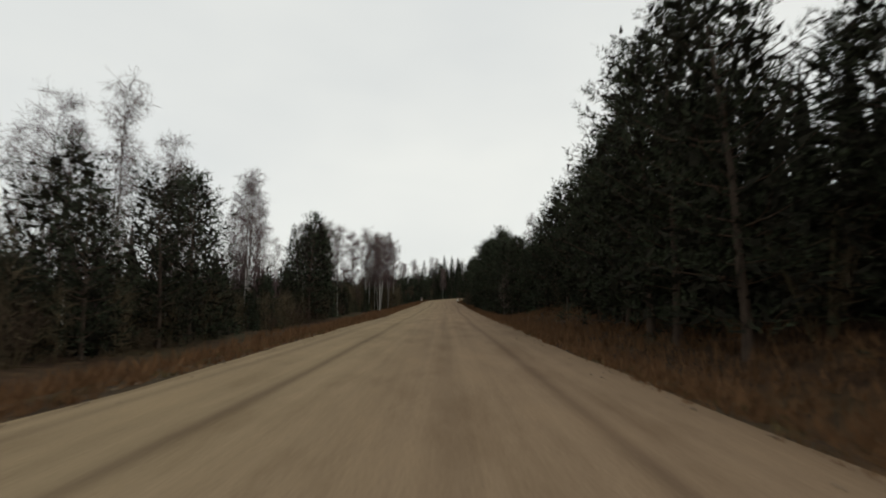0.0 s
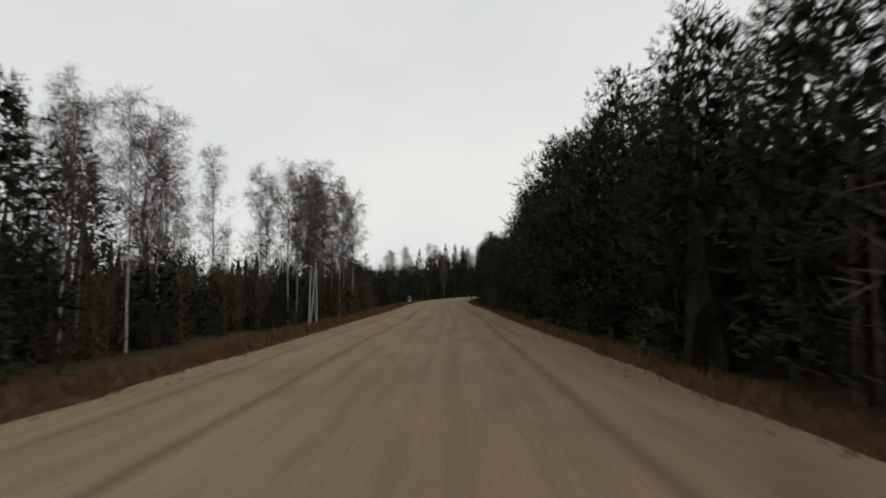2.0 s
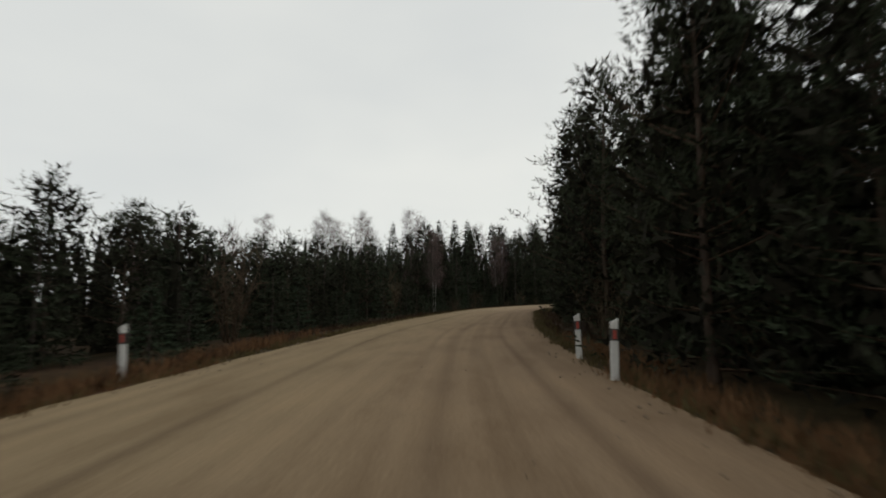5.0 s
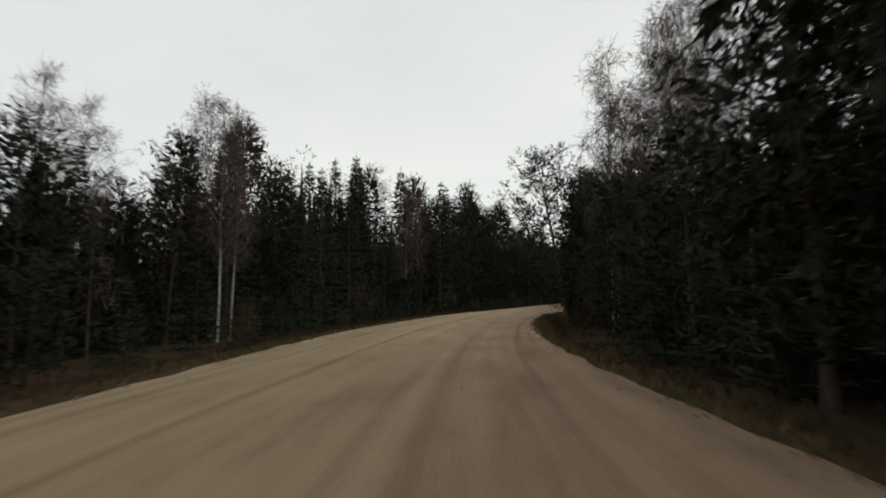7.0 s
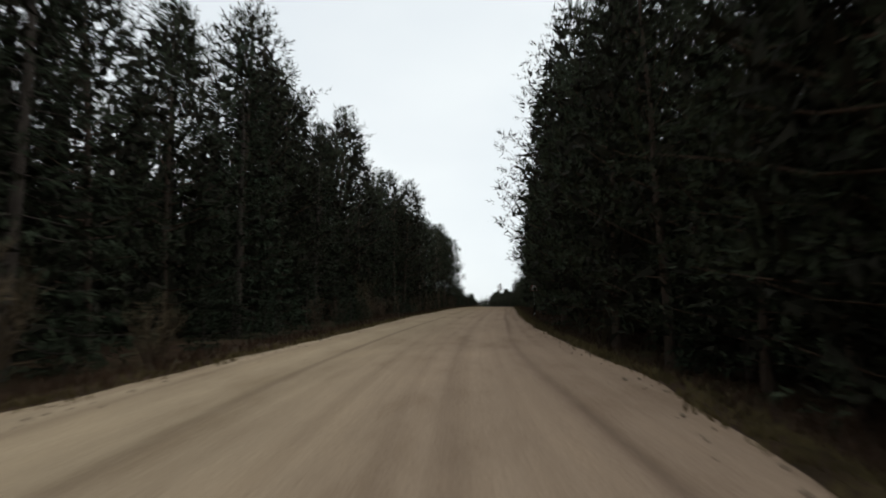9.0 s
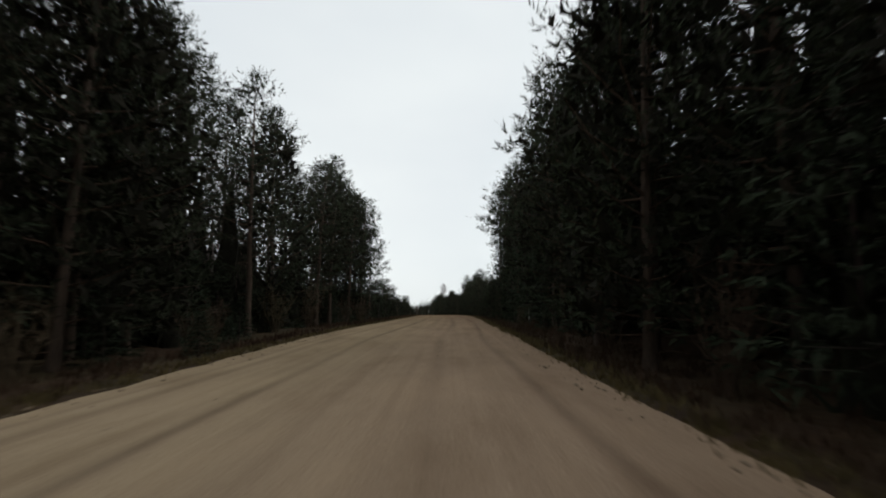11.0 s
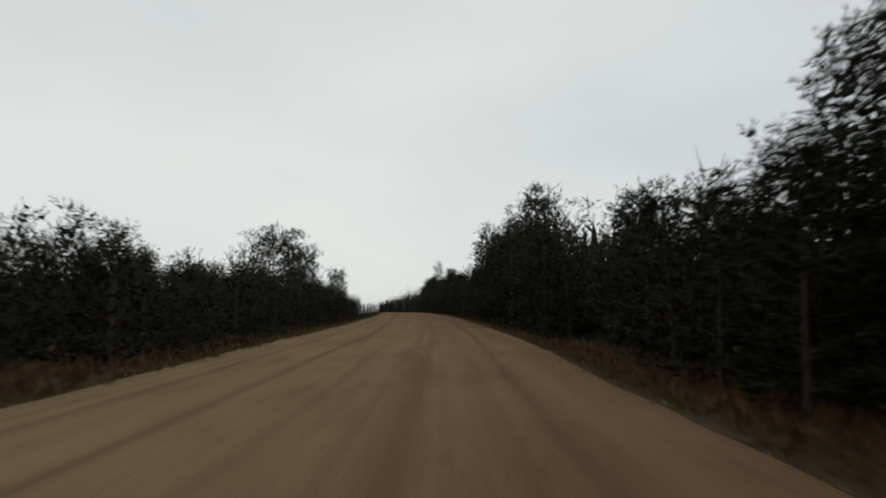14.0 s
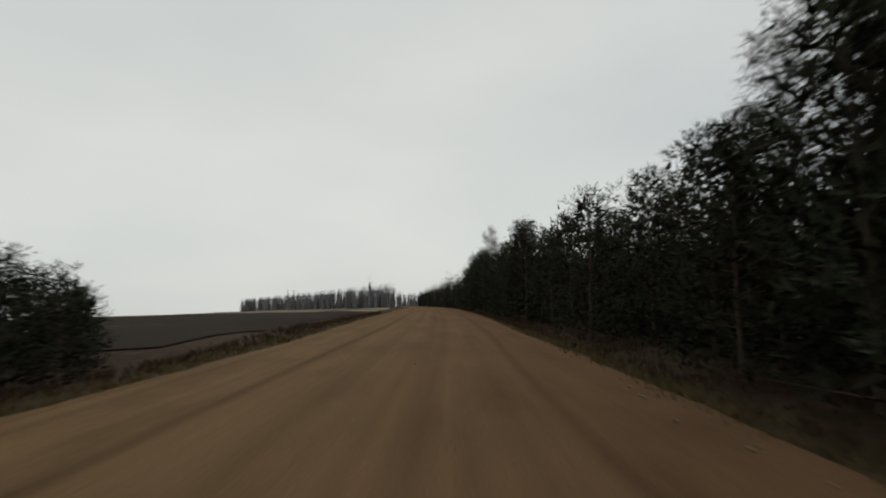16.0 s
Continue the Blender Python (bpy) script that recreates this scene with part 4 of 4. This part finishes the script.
woods(198, 300, [(-8.5, 4.0, 1.5, 3.5)], [("small_spruce", 2), ("shrub", 1)])
woods(252, 276, [(-10.5, 3.6, 12, 15.5), (-14, 4.2, 14, 17)], [("tall_pine", 4), ("mid_pine", 2.2)])
woods(281, 305, [(-10.5, 3.4, 12, 15.5), (-14, 4.2, 14, 17)], [("tall_pine", 4), ("mid_pine", 2.2)])
woods(288, 306, [(-8.6, 2.2, 2.0, 3.2), (-11.0, 2.4, 2.6, 4.2)], [("small_spruce", 2), ("small_pine", 1)])
woods(258, 303, [(-12, 2.8, 3, 5)], [("small_spruce", 2), ("young_pine", 1)])
woods(320, 362, [(-7.8, 2.1, 2.4, 3.4)], [("small_pine", 1)])
woods(314, 362, [(-9.8, 2.1, 3.0, 4.2), (-12.5, 2.1, 3.2, 4.3), (-15, 2.2, 3.4, 4.5), (-18, 2.4, 3.4, 4.5)], [("small_pine", 1)])
woods(351, 365.5, [(-8.3, 1.5, 2.0, 2.7), (-10, 1.7, 2.3, 3.0)], [("small_pine", 1)])
woods(338, 364, [(-8.8, 1.5, 2.7, 3.5), (-10.8, 1.6, 3.0, 3.9)], [("small_pine", 1)])
woods(321, 364, [(-6.4, 1.7, 1.5, 2.2)], [("small_pine", 1)])
woods(166, 262, [(-6.8, 3.0, 1.0, 2.0)], [("small_spruce", 2), ("shrub", 1)])
woods(354, 365, [(-7.5, 1.4, 1.9, 2.4)], [("small_pine", 1)])
# right
woods(2, 38, [(11.4, 2.6, 8.6, 10.4)], [("mid_pine", 3), ("young_pine", 1), ("spruce", 0.6)])
woods(38, 54, [(11.4, 2.4, 6.6, 7.8)], [("young_pine", 1)])
woods(2, 50, [(9.8, 3.4, 1.6, 3.6)], [("small_pine", 1), ("small_spruce", 1), ("shrub", 0.6)])
woods(50, 64, [(8.0, 2.7, 7.2, 8.6)], [("young_pine", 1)])
woods(64, 94, [(8.0, 2.7, 8.2, 10.2)], [("young_pine", 6), ("mid_pine", 1)])
woods(94, 113, [(7.8, 2.6, 6.4, 7.8)], [("young_pine", 1)])
woods(113, 130, [(8.0, 2.7, 8.0, 10.0)], [("young_pine", 6), ("mid_pine", 1)])
woods(82, 104, [(-12.6, 1.7, 2.8, 4.0), (-14.4, 1.8, 3.0, 4.4)], [("small_spruce", 2), ("shrub", 1), ("small_pine", 1)])
woods(164, 186, [(7.4, 2.8, 5.0, 7.5), (10.5, 3.4, 6, 8.5)], [("young_pine", 3), ("small_spruce", 1)])
woods(130, 164, [(7.8, 3.0, 9.5, 12.5)], [("mid_pine", 4), ("young_pine", 1), ("spruce", 0.5)])
woods(188, 214, [(7.8, 3.0, 9.5, 11.8), (10.4, 3.2, 10, 12)], [("mid_pine", 5), ("spruce", 1)])
woods(214, 262, [(7.6, 3.0, 12.5, 16.5)], [("mid_pine", 5), ("spruce", 1)])
woods(64, 128, [(10.2, 3.0, 7.6, 9.4)], [("young_pine", 1)])
woods(60, 300, [(6.4, 7.0, 1.4, 3.0)], [("small_spruce", 2), ("shrub", 2), ("small_pine", 1)])
woods(258, 303, [(8.2, 3.2, 13, 16.5), (11, 6.0, 14, 17.5)], [("tall_pine", 3), ("mid_pine", 2), ("spruce", 1.2), ("birch", 0.5)])
woods(262, 308, [(9.5, 2.4, 3, 7)], [("small_spruce", 2), ("young_pine", 1)])
woods(314, 334, [(7.8, 2.6, 3.8, 4.8), (10, 3.6, 4.2, 5.4)], [("young_pine", 1)])
woods(334, 341, [(7.6, 2.7, 5.0, 6.2)], [("young_pine", 1)])
woods(341, 360, [(7.6, 2.7, 6.0, 8.0), (10, 4.0, 7.5, 9.5)], [("young_pine", 6), ("mid_pine", 1)])
woods(360, 386, [(7.8, 2.7, 5.0, 6.2)], [("young_pine", 1)])
woods(386, 440, [(7.8, 2.7, 6.4, 8.2)], [("young_pine", 1)])


# ---- the woods behind, too deep to tell apart ----
def deep_woods(name, label, spots, conifer, needles=PINE_NEEDLES, seed=5, bare=BIRCH_TWIGS, thick=0.045, low=0.25, few=1.0):
    """One mesh of simple trees: a stem and a cone or dome of large sprays; spots: rows of s, d, height."""
    rng = np.random.default_rng(seed)
    stems, sprays, inside = Soup(), Soup(), Soup()
    for s, d, tall in spots:
        x, y = spot(s, d)
        z = float(height(s, d)) - 0.3
        stems.tube([(x, y, z), (x + rng.normal(0, 0.1), y, z + tall * 0.9)], [0.012 * tall, 0.02], 3)
        if rng.random() < conifer:
            n = int(125 * few)
            u = rng.random(n) ** 1.1
            girth, taper = (0.15 * tall + 0.6) * rng.uniform(0.85, 1.2), rng.uniform(0.45, 0.75)
            lv = np.array([0.0, 0.25, 0.48, 0.68, 0.82])
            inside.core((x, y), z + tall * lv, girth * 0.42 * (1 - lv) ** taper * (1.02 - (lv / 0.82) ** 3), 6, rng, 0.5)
            inside.sprays((x, y), z + tall * lv, girth * 0.85 * (1 - lv) ** taper, int(70 * few), 0.75, 0.26, rng)
            r = girth * (1.02 - u) ** taper * rng.uniform(0.65, 1.1, n)
            az = rng.uniform(0, 6.28, n)
            base = np.stack([x + r * np.cos(az), y + r * np.sin(az), z + tall * (0.04 + 0.95 * u)], 1)
            way = np.stack([np.cos(az), np.sin(az), rng.uniform(-0.2, 1.4, n)], 1) + rng.normal(0, 0.35, (n, 3))
            sprays.blades(base, way, rng.uniform(0.4, 0.8, n), rng.uniform(0.07, 0.13, n), rng)
        else:
            n = int(170 * few)
            u = low + (1 - low) * rng.random(n)
            r = 0.15 * tall * np.sin(np.pi * np.clip(u * 0.9 + 0.1, 0, 1)) ** 0.6 * rng.random(n) ** 0.5
            az = rng.uniform(0, 6.28, n)
            base = np.stack([x + r * np.cos(az), y + r * np.sin(az), z + tall * u * 0.95], 1)
            stems.blades(base, rng.normal(0, 0.5, (n, 3)) + [0, 0, 0.7], rng.uniform(0.7, 1.7, n) * (0.4 + 0.6 * min(1.0, tall / 8)), thick, rng)
    holder = tagged(new(name), label, "woods", kind="stuff")
    child("stems", stems.mesh("woods_stems", bare), holder)
    child("foliage", two_part_mesh("woods_foliage", sprays, needles, inside, SHADED_TWIGS if needles is PINE_NEEDLES else needles), holder)
    return holder


def with_gap(rows, s0, s1, top):
    """The same rows with nothing higher than top between s0 and s1."""
    return [(s, d, min(tall, top) if s0 < s < s1 else tall) for s, d, tall in rows]


def rows_of(s0, s1, offsets, step, lo, hi, seed):
    rng = np.random.default_rng(seed)
    return [(s + rng.uniform(-1.5, 1.5), d + rng.normal(0, 1.0), rng.uniform(lo, hi)) for d in offsets for s in np.arange(s0, s1, step)]


deep_woods("deep_woods", "dim mixed woods of bare birch and dark conifers", rows_of(-30, 118, (-24, -30, -38), 3.2, 6, 10.5, 1)
           + rows_of(8, 118, (-16, -19, -23), 2.2, 3.2, 5.2, 2), 0.6, seed=5)
deep_woods("deep_woods", "dark conifer woods behind the outside of the bend", rows_of(112, 168, (-18, -23), 2.8, 6, 8.6, 3) + rows_of(112, 178, (-13.8, -16), 2.2, 4.6, 7.0, 33) + rows_of(158, 196, (-14.5, -17, -21.5), 1.9, 6.5, 9.5, 62) + rows_of(164, 200, (-19, -24), 2.6, 8.5, 11.5, 13)
           + rows_of(192, 262, (-17, -21, -27), 2.3, 13, 16, 4) + rows_of(190, 262, (-12.5, -16), 3.0, 5, 10, 14), 0.85, seed=6)
deep_woods("deep_woods", "shaded pine woods behind tall roadside pines", rows_of(244, 275, (-13.2, -15.8), 2.4, 10, 14, 61) + with_gap(rows_of(258, 300, (-17.5, -22), 3.0, 9, 15, 5)
           + rows_of(258, 302, (-11.5, -13, -16), 2.4, 3, 7.5, 15) + rows_of(262, 300, (-19, -23), 2.6, 5, 9, 25), 276, 282, 3.2), 0.9, seed=7)
deep_woods("deep_woods", "low dense pine thicket behind the field edge", rows_of(313, 362, (-21, -24, -28, -33), 2.3, 3.6, 4.8, 71) + rows_of(286, 306, (-13, -15, -18, -22), 1.9, 3.6, 6.0, 72), 0.95, seed=17, few=0.8)
deep_woods("deep_woods", "dark pine woods behind a row of roadside pines", rows_of(-30, 42, (13, 15.5, 18.5), 1.9, 9, 11.5, 6)
           + rows_of(-25, 50, (11.6, 13.8), 2.4, 4, 9, 16) + rows_of(42, 62, (12.8, 15.4, 18.4), 1.9, 7, 8.6, 7) + rows_of(62, 96, (10.6, 12.8, 15.4, 18.4), 1.9, 8.8, 10.8, 57) + rows_of(96, 112, (12.4, 14.4, 17), 1.9, 7, 8.5, 37) + rows_of(112, 130, (10.6, 12.8, 15.4, 18.4), 1.9, 9, 11.5, 47) + rows_of(50, 130, (8.8, 9.8), 2.2, 3, 7, 17), 0.9, seed=8)
deep_woods("deep_woods", "dark pine woods on the inside of the bend", rows_of(130, 164, (10.8, 13, 15.6, 18.6), 1.9, 11, 14, 8) + rows_of(166, 190, (13.5, 16, 20), 2.2, 8, 10, 28)
           + rows_of(190, 214, (12.4, 14.5, 17), 2.1, 9.5, 12, 39) + rows_of(214, 308, (11.4, 14, 16.6, 19.5), 2.1, 13, 16, 29) + rows_of(130, 312, (9.6, 12), 2.2, 3.5, 7.5, 18), 0.9, seed=9)
deep_woods("deep_woods", "dark young pine woods along the open field", rows_of(328, 343, (11.5, 14.5), 2.4, 4.2, 5.6, 10) + rows_of(343, 364, (11.5, 14, 18), 2.4, 7.5, 9, 35) + rows_of(364, 440, (10, 13, 17), 2.5, 5.5, 7.5, 30) + rows_of(311, 328, (11.5, 13.5, 16), 2.2, 4.4, 5.8, 31) + rows_of(296, 309, (9.4, 10.6), 1.8, 4, 8, 36)
           + rows_of(312, 440, (9.4, 10.4), 2.2, 3, 5, 19) + rows_of(436, 640, (8, 12), 3.4, 7, 10, 11), 0.92, seed=10)
deep_woods("brushwood", "brown leafless brushwood under the birches", rows_of(60, 94, (-14.2, -15.6, -17), 1.0, 3.4, 5.0, 41) + rows_of(91, 114, (-9.4, -10.8, -12.6, -15), 0.9, 3.2, 4.8, 43)
           + rows_of(12, 60, (-13.5, -15.5), 1.3, 2.2, 3.6, 42), 0.15, seed=14, bare=SHRUB_TWIGS, thick=0.035, low=0.02)
# the woods go on behind
deep_woods("deep_woods", "mixed woods reaching away from the road", rows_of(-40, 302, (-52, -60, -69, -79), 6.5, 6, 9, 51) + rows_of(118, 262, (-31, -37, -44), 5.5, 7, 10, 52), 0.7, seed=15, few=0.25)
deep_woods("deep_woods", "dark pine woods reaching away from the road", rows_of(-40, 300, (24, 30, 37, 45, 54, 64), 6.0, 9, 12, 53) + rows_of(312, 640, (23, 30, 38, 47, 57), 6.5, 5, 7, 54), 0.85, seed=16, few=0.25)
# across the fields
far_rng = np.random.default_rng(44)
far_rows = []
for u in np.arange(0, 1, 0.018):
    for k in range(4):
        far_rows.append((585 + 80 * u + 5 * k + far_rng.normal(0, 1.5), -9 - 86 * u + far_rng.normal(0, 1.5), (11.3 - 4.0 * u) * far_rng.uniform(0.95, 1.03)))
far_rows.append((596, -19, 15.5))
deep_woods("distant_woods", "distant woods beyond the ploughed field, paled by haze", far_rows, 0.8, HAZY_WOOD, seed=11)
deep_woods("distant_woods", "haze-grey woods where the road fades away", [(s, d, t) for s, d, t in rows_of(760, 800, np.arange(-60, 60, 4.0), 9.0, 11, 15, 20)], 0.8, HAZY_WOOD, seed=12)


# ---- dead grass on the verges ----
def verge_grass(name, label, bands, material, seed):
    """Tufts of thin bent blades; bands: s from, s to, offset from the road's edge from, to, tufts a metre, height."""
    rng = np.random.default_rng(seed)
    soup = Soup()
    for s0, s1, a, b, per, tall in bands:
        n = int((s1 - s0) * per)
        s = rng.uniform(s0, s1, n)
        off = a + (b - a) * rng.random(n)
        d = np.where(off < 0, edge_left(s) + off, edge_right(s) + off)
        x, y = spot(s, d)
        base = np.stack([x, y, height(s, d) - 0.06], 1)
        k = 6
        base = np.repeat(base, k, 0) + rng.normal(0, 1, (n * k, 3)) * [0.09, 0.09, 0.0]
        way = rng.normal(0, 0.38, (n * k, 3)) * [1, 1, 0] + [0, 0, 1]
        soup.blades(base, way, tall * rng.uniform(0.5, 1.25, n * k), rng.uniform(0.02, 0.05, n * k), rng)
    ob = new(name, soup.mesh(name, material))
    return tagged(ob, label, "grass", kind="stuff")


verge_grass("dry_grass", "rust-brown dead grass along the road verge",
            [(0, 112, -0.5, -6.5, 30, 0.45), (0, 48, 0.6, 6.4, 44, 0.45), (48, 130, 0.5, 2.6, 20, 0.35), (105, 128, -0.3, -3.5, 26, 0.4), (297, 322, -0.6, -6.5, 20, 0.32), (309, 334, 0.5, 3.4, 20, 0.3), (0, 120, 0.0, 0.9, 20, 0.2), (0, 120, 0.0, -0.8, 14, 0.18)], DRY_GRASS, 21)
verge_grass("old_grass", "dark brown matted grass at the forest edge",
            [(112, 200, -0.4, -4.0, 14, 0.33), (200, 312, -0.4, -3.2, 12, 0.33), (130, 260, 0.5, 5.0, 22, 0.3), (255, 312, 0.5, 4.0, 20, 0.35),
             (312, 420, 0.5, 5.0, 20, 0.3), (312, 400, -0.4, -2.6, 12, 0.28), (0, 48, 4.5, 8.0, 14, 0.4)], OLD_GRASS, 23)
verge_grass("faded_grass", "short faded green grass on the shoulder",
            [(0, 400, 0.1, 1.0, 5, 0.13), (0, 400, -0.1, -0.9, 5, 0.13), (110, 372, 0.0, 1.1, 17, 0.19), (110, 372, 0.0, -0.8, 12, 0.17)], GREEN_GRASS, 22)

# ---- field, side track, posts, sign ----
def sheet(name, s_rows, d_cols, material, label, lift):
    ob = new(name, ribbon(name, s_rows, lambda s: d_cols, material, lift))
    return tagged(ob, label, "field", kind="structure")


FIELD_D = np.array([-170, -120, -80, -60, -45, -30, -24, -18, -14, -11, -9.5])
sheet("field", np.arange(371, 452, 4.0), FIELD_D, FIELD, "dark ploughed field falling away from the road", 0.03)
sheet("stubble_field", np.concatenate([np.arange(451, 500, 6.0), np.arange(500, 700, 20.0)]), FIELD_D, STUBBLE, "pale stubble field below distant woods", 0.02)


def side_track():
    d = np.arange(-34, -3.6, 1.0)
    verts, faces = [], []
    for i, off in enumerate(d):
        mid = 308.0 + 2.2 * math.exp((off + 3.6) / 3.0) * 0.3
        half = 1.5 + 2.2 * math.exp((off + 3.6) / 2.2)
        for j, w in enumerate(np.linspace(-1, 1, 5)):
            s = mid + w * half
            x, y = spot(s, off)
            verts.append((x, y, float(height(s, off)) + 0.02 - 0.05 * abs(w) ** 3))
    for i in range(len(d) - 1):
        for j in range(4):
            faces.append((i * 5 + j, (i + 1) * 5 + j, (i + 1) * 5 + j + 1, i * 5 + j + 1))
    return mesh_of("side_track", verts, faces, TRACK, True)


tagged(new("side_track", side_track()), "sandy field track branching off the gravel road", "track", kind="structure")


def box(bm, size, at):
    g = bmesh.ops.create_cube(bm, size=1.0)
    bmesh.ops.scale(bm, vec=size, verts=g["verts"])
    bmesh.ops.translate(bm, vec=at, verts=g["verts"])
    bmesh.ops.bevel(bm, geom=list({e for v in g["verts"] for e in v.link_edges}), offset=min(size) * 0.18, segments=1, affect="EDGES")


def marker_post():
    """Roadside delineator: slanted white post with a black band and a reflector."""
    holder = tagged(new("marker_post"), "white plastic marker post with black band beside the road", "marker post", "road marker posts")
    bm = bmesh.new()
    box(bm, (0.12, 0.05, 1.25), (0, 0, 0.3))
    for v in bm.verts:
        if v.co.z > 0.8:
            v.co.z += v.co.x * 0.5
    post = part("post", bm, POST_WHITE, holder)
    bm = bmesh.new()
    box(bm, (0.128, 0.058, 0.2), (0, 0, 0.7))
    part("band", bm, POST_BLACK, post, "black band")
    bm = bmesh.new()
    box(bm, (0.05, 0.012, 0.14), (0, -0.034, 0.7))
    part("reflector", bm, REFLECTOR, post, "red reflector")
    return holder


def stand(ob, s, d, turn=0.0, lean=0.0):
    x, y = spot(s, d)
    h = np.interp(s, AXIS_S, AXIS_H)
    ob.matrix_basis = Matrix.LocRotScale((x, y, float(height(s, d))), Euler((0, lean, -h + turn)), None)


post_a = marker_post()
stand(post_a, 115.5, -4.5, lean=0.03)
for s, d, lean in ((118.5, -4.6, -0.04), (118.0, 3.6, 0.02), (121.0, 3.7, -0.03)):
    stand(copy_thing(post_a, Matrix()), s, d, lean=lean)


def warning_sign():
    holder = tagged(new("road_sign"), "triangular warning sign with red border on a steel post", "road sign")
    bm = bmesh.new()
    bmesh.ops.create_cone(bm, cap_ends=True, segments=10, radius1=0.035, radius2=0.035, depth=3.4, matrix=Matrix.Translation((0, 0.03, 1.35)))
    part("post", bm, GALVANISED, holder)

    def plate(size, thick, y):
        bm = bmesh.new()
        ring = []
        for k in range(3):
            a = math.pi / 2 + k * 2 * math.pi / 3
            for w in (-0.16, 0.0, 0.16):
                r = size * (0.92 if w else 0.95)
                ring.append(bm.verts.new((r * math.cos(a + w * 0.6), y, 2.5 + r * math.sin(a + w * 0.6))))
        face = bm.faces.new(ring)
        g = bmesh.ops.extrude_face_region(bm, geom=[face])
        bmesh.ops.translate(bm, vec=(0, thick, 0), verts=[v for v in g["geom"] if isinstance(v, bmesh.types.BMVert)])
        bmesh.ops.recalc_face_normals(bm, faces=bm.faces)
        return bm

    panel = part("plate", plate(0.52, 0.02, -0.02), SIGN_RED, holder, "red bordered plate")
    part("face", plate(0.38, 0.006, -0.027), SIGN_WHITE, panel, "white face")
    bm = bmesh.new()
    for w, z in ((0.07, 2.62), (0.09, 2.5), (0.07, 2.38)):
        box(bm, (w, 0.006, 0.1), (0.0, -0.032, z))
    part("symbol", bm, SIGN_BLACK, panel, "black bent-road symbol")
    return holder


stand(warning_sign(), 245, 5.0)


def field_pole(s, d, tall):
    holder = tagged(new("utility_pole"), "weathered wooden utility pole with one crossarm", "utility pole", "utility poles")
    soup = Soup()
    soup.tube([(0, 0, -0.5), (0, 0, tall * 0.5), (0.03, 0, tall)], [0.14, 0.12, 0.09], 8)
    child("pole", soup.mesh("pole", POLE_WOOD, True), holder)
    bm = bmesh.new()
    box(bm, (1.4, 0.09, 0.1), (0, -0.1, tall - 0.5))
    part("crossarm", bm, POLE_WOOD, holder)
    stand(holder, s, d)


field_pole(560, -50, 8.5)
field_pole(562, -48, 8.5)
field_pole(392, 15, 8.5)


def litter(s, d):
    """A crumpled scrap of white paper."""
    rng = np.random.default_rng(61)
    bm = bmesh.new()
    bmesh.ops.create_grid(bm, x_segments=6, y_segments=5, size=0.13)
    for v in bm.verts:
        v.co.z = 0.05 + rng.uniform(-0.035, 0.035)
        v.co.x += rng.uniform(-0.02, 0.02)
        v.co.y += rng.uniform(-0.02, 0.02)
    g = bmesh.ops.extrude_face_region(bm, geom=list(bm.faces))
    bmesh.ops.translate(bm, vec=(0, 0, 0.012), verts=[v for v in g["geom"] if isinstance(v, bmesh.types.BMVert)])
    bmesh.ops.recalc_face_normals(bm, faces=bm.faces)
    me = bpy.data.meshes.new("litter")
    bm.to_mesh(me)
    bm.free()
    me.materials.append(POST_WHITE)
    ob = tagged(new("litter"), "crumpled white scrap of paper on the grass verge", "litter")
    child("sheet", me, ob)
    stand(ob, s, d, 0.6)


litter(352.4, 6.3)

# ---- loose stones along the road's edges ----
stone_rng = np.random.default_rng(33)
stones = Soup()
for _ in range(3400):
    s = stone_rng.uniform(0, 372)
    side = stone_rng.random()
    d = edge_left(s) + abs(stone_rng.normal(0, 0.35)) if side < 0.42 else edge_right(s) - abs(stone_rng.normal(0, 0.35)) if side < 0.84 else stone_rng.uniform(-3.4, 3.2)
    x, y = spot(s, d)
    r = stone_rng.uniform(0.008, 0.03) * (1.3 if side < 0.84 else 0.7)
    c = np.array([x, y, float(height(s, d)) + r * 0.35])
    v = np.array([(1, 0, 0), (-1, 0, 0), (0, 1, 0), (0, -1, 0), (0, 0, 0.7), (0, 0, -0.7)]) * r * stone_rng.uniform(0.6, 1.3, (6, 1)) + c
    stones.add(v, [(0, 2, 4), (2, 1, 4), (1, 3, 4), (3, 0, 4), (2, 0, 5), (1, 2, 5), (3, 1, 5), (0, 3, 5)])
tagged(new("loose_gravel", stones.mesh("loose_gravel", STONE)), "loose stones along the edges of the road", "gravel", kind="stuff")
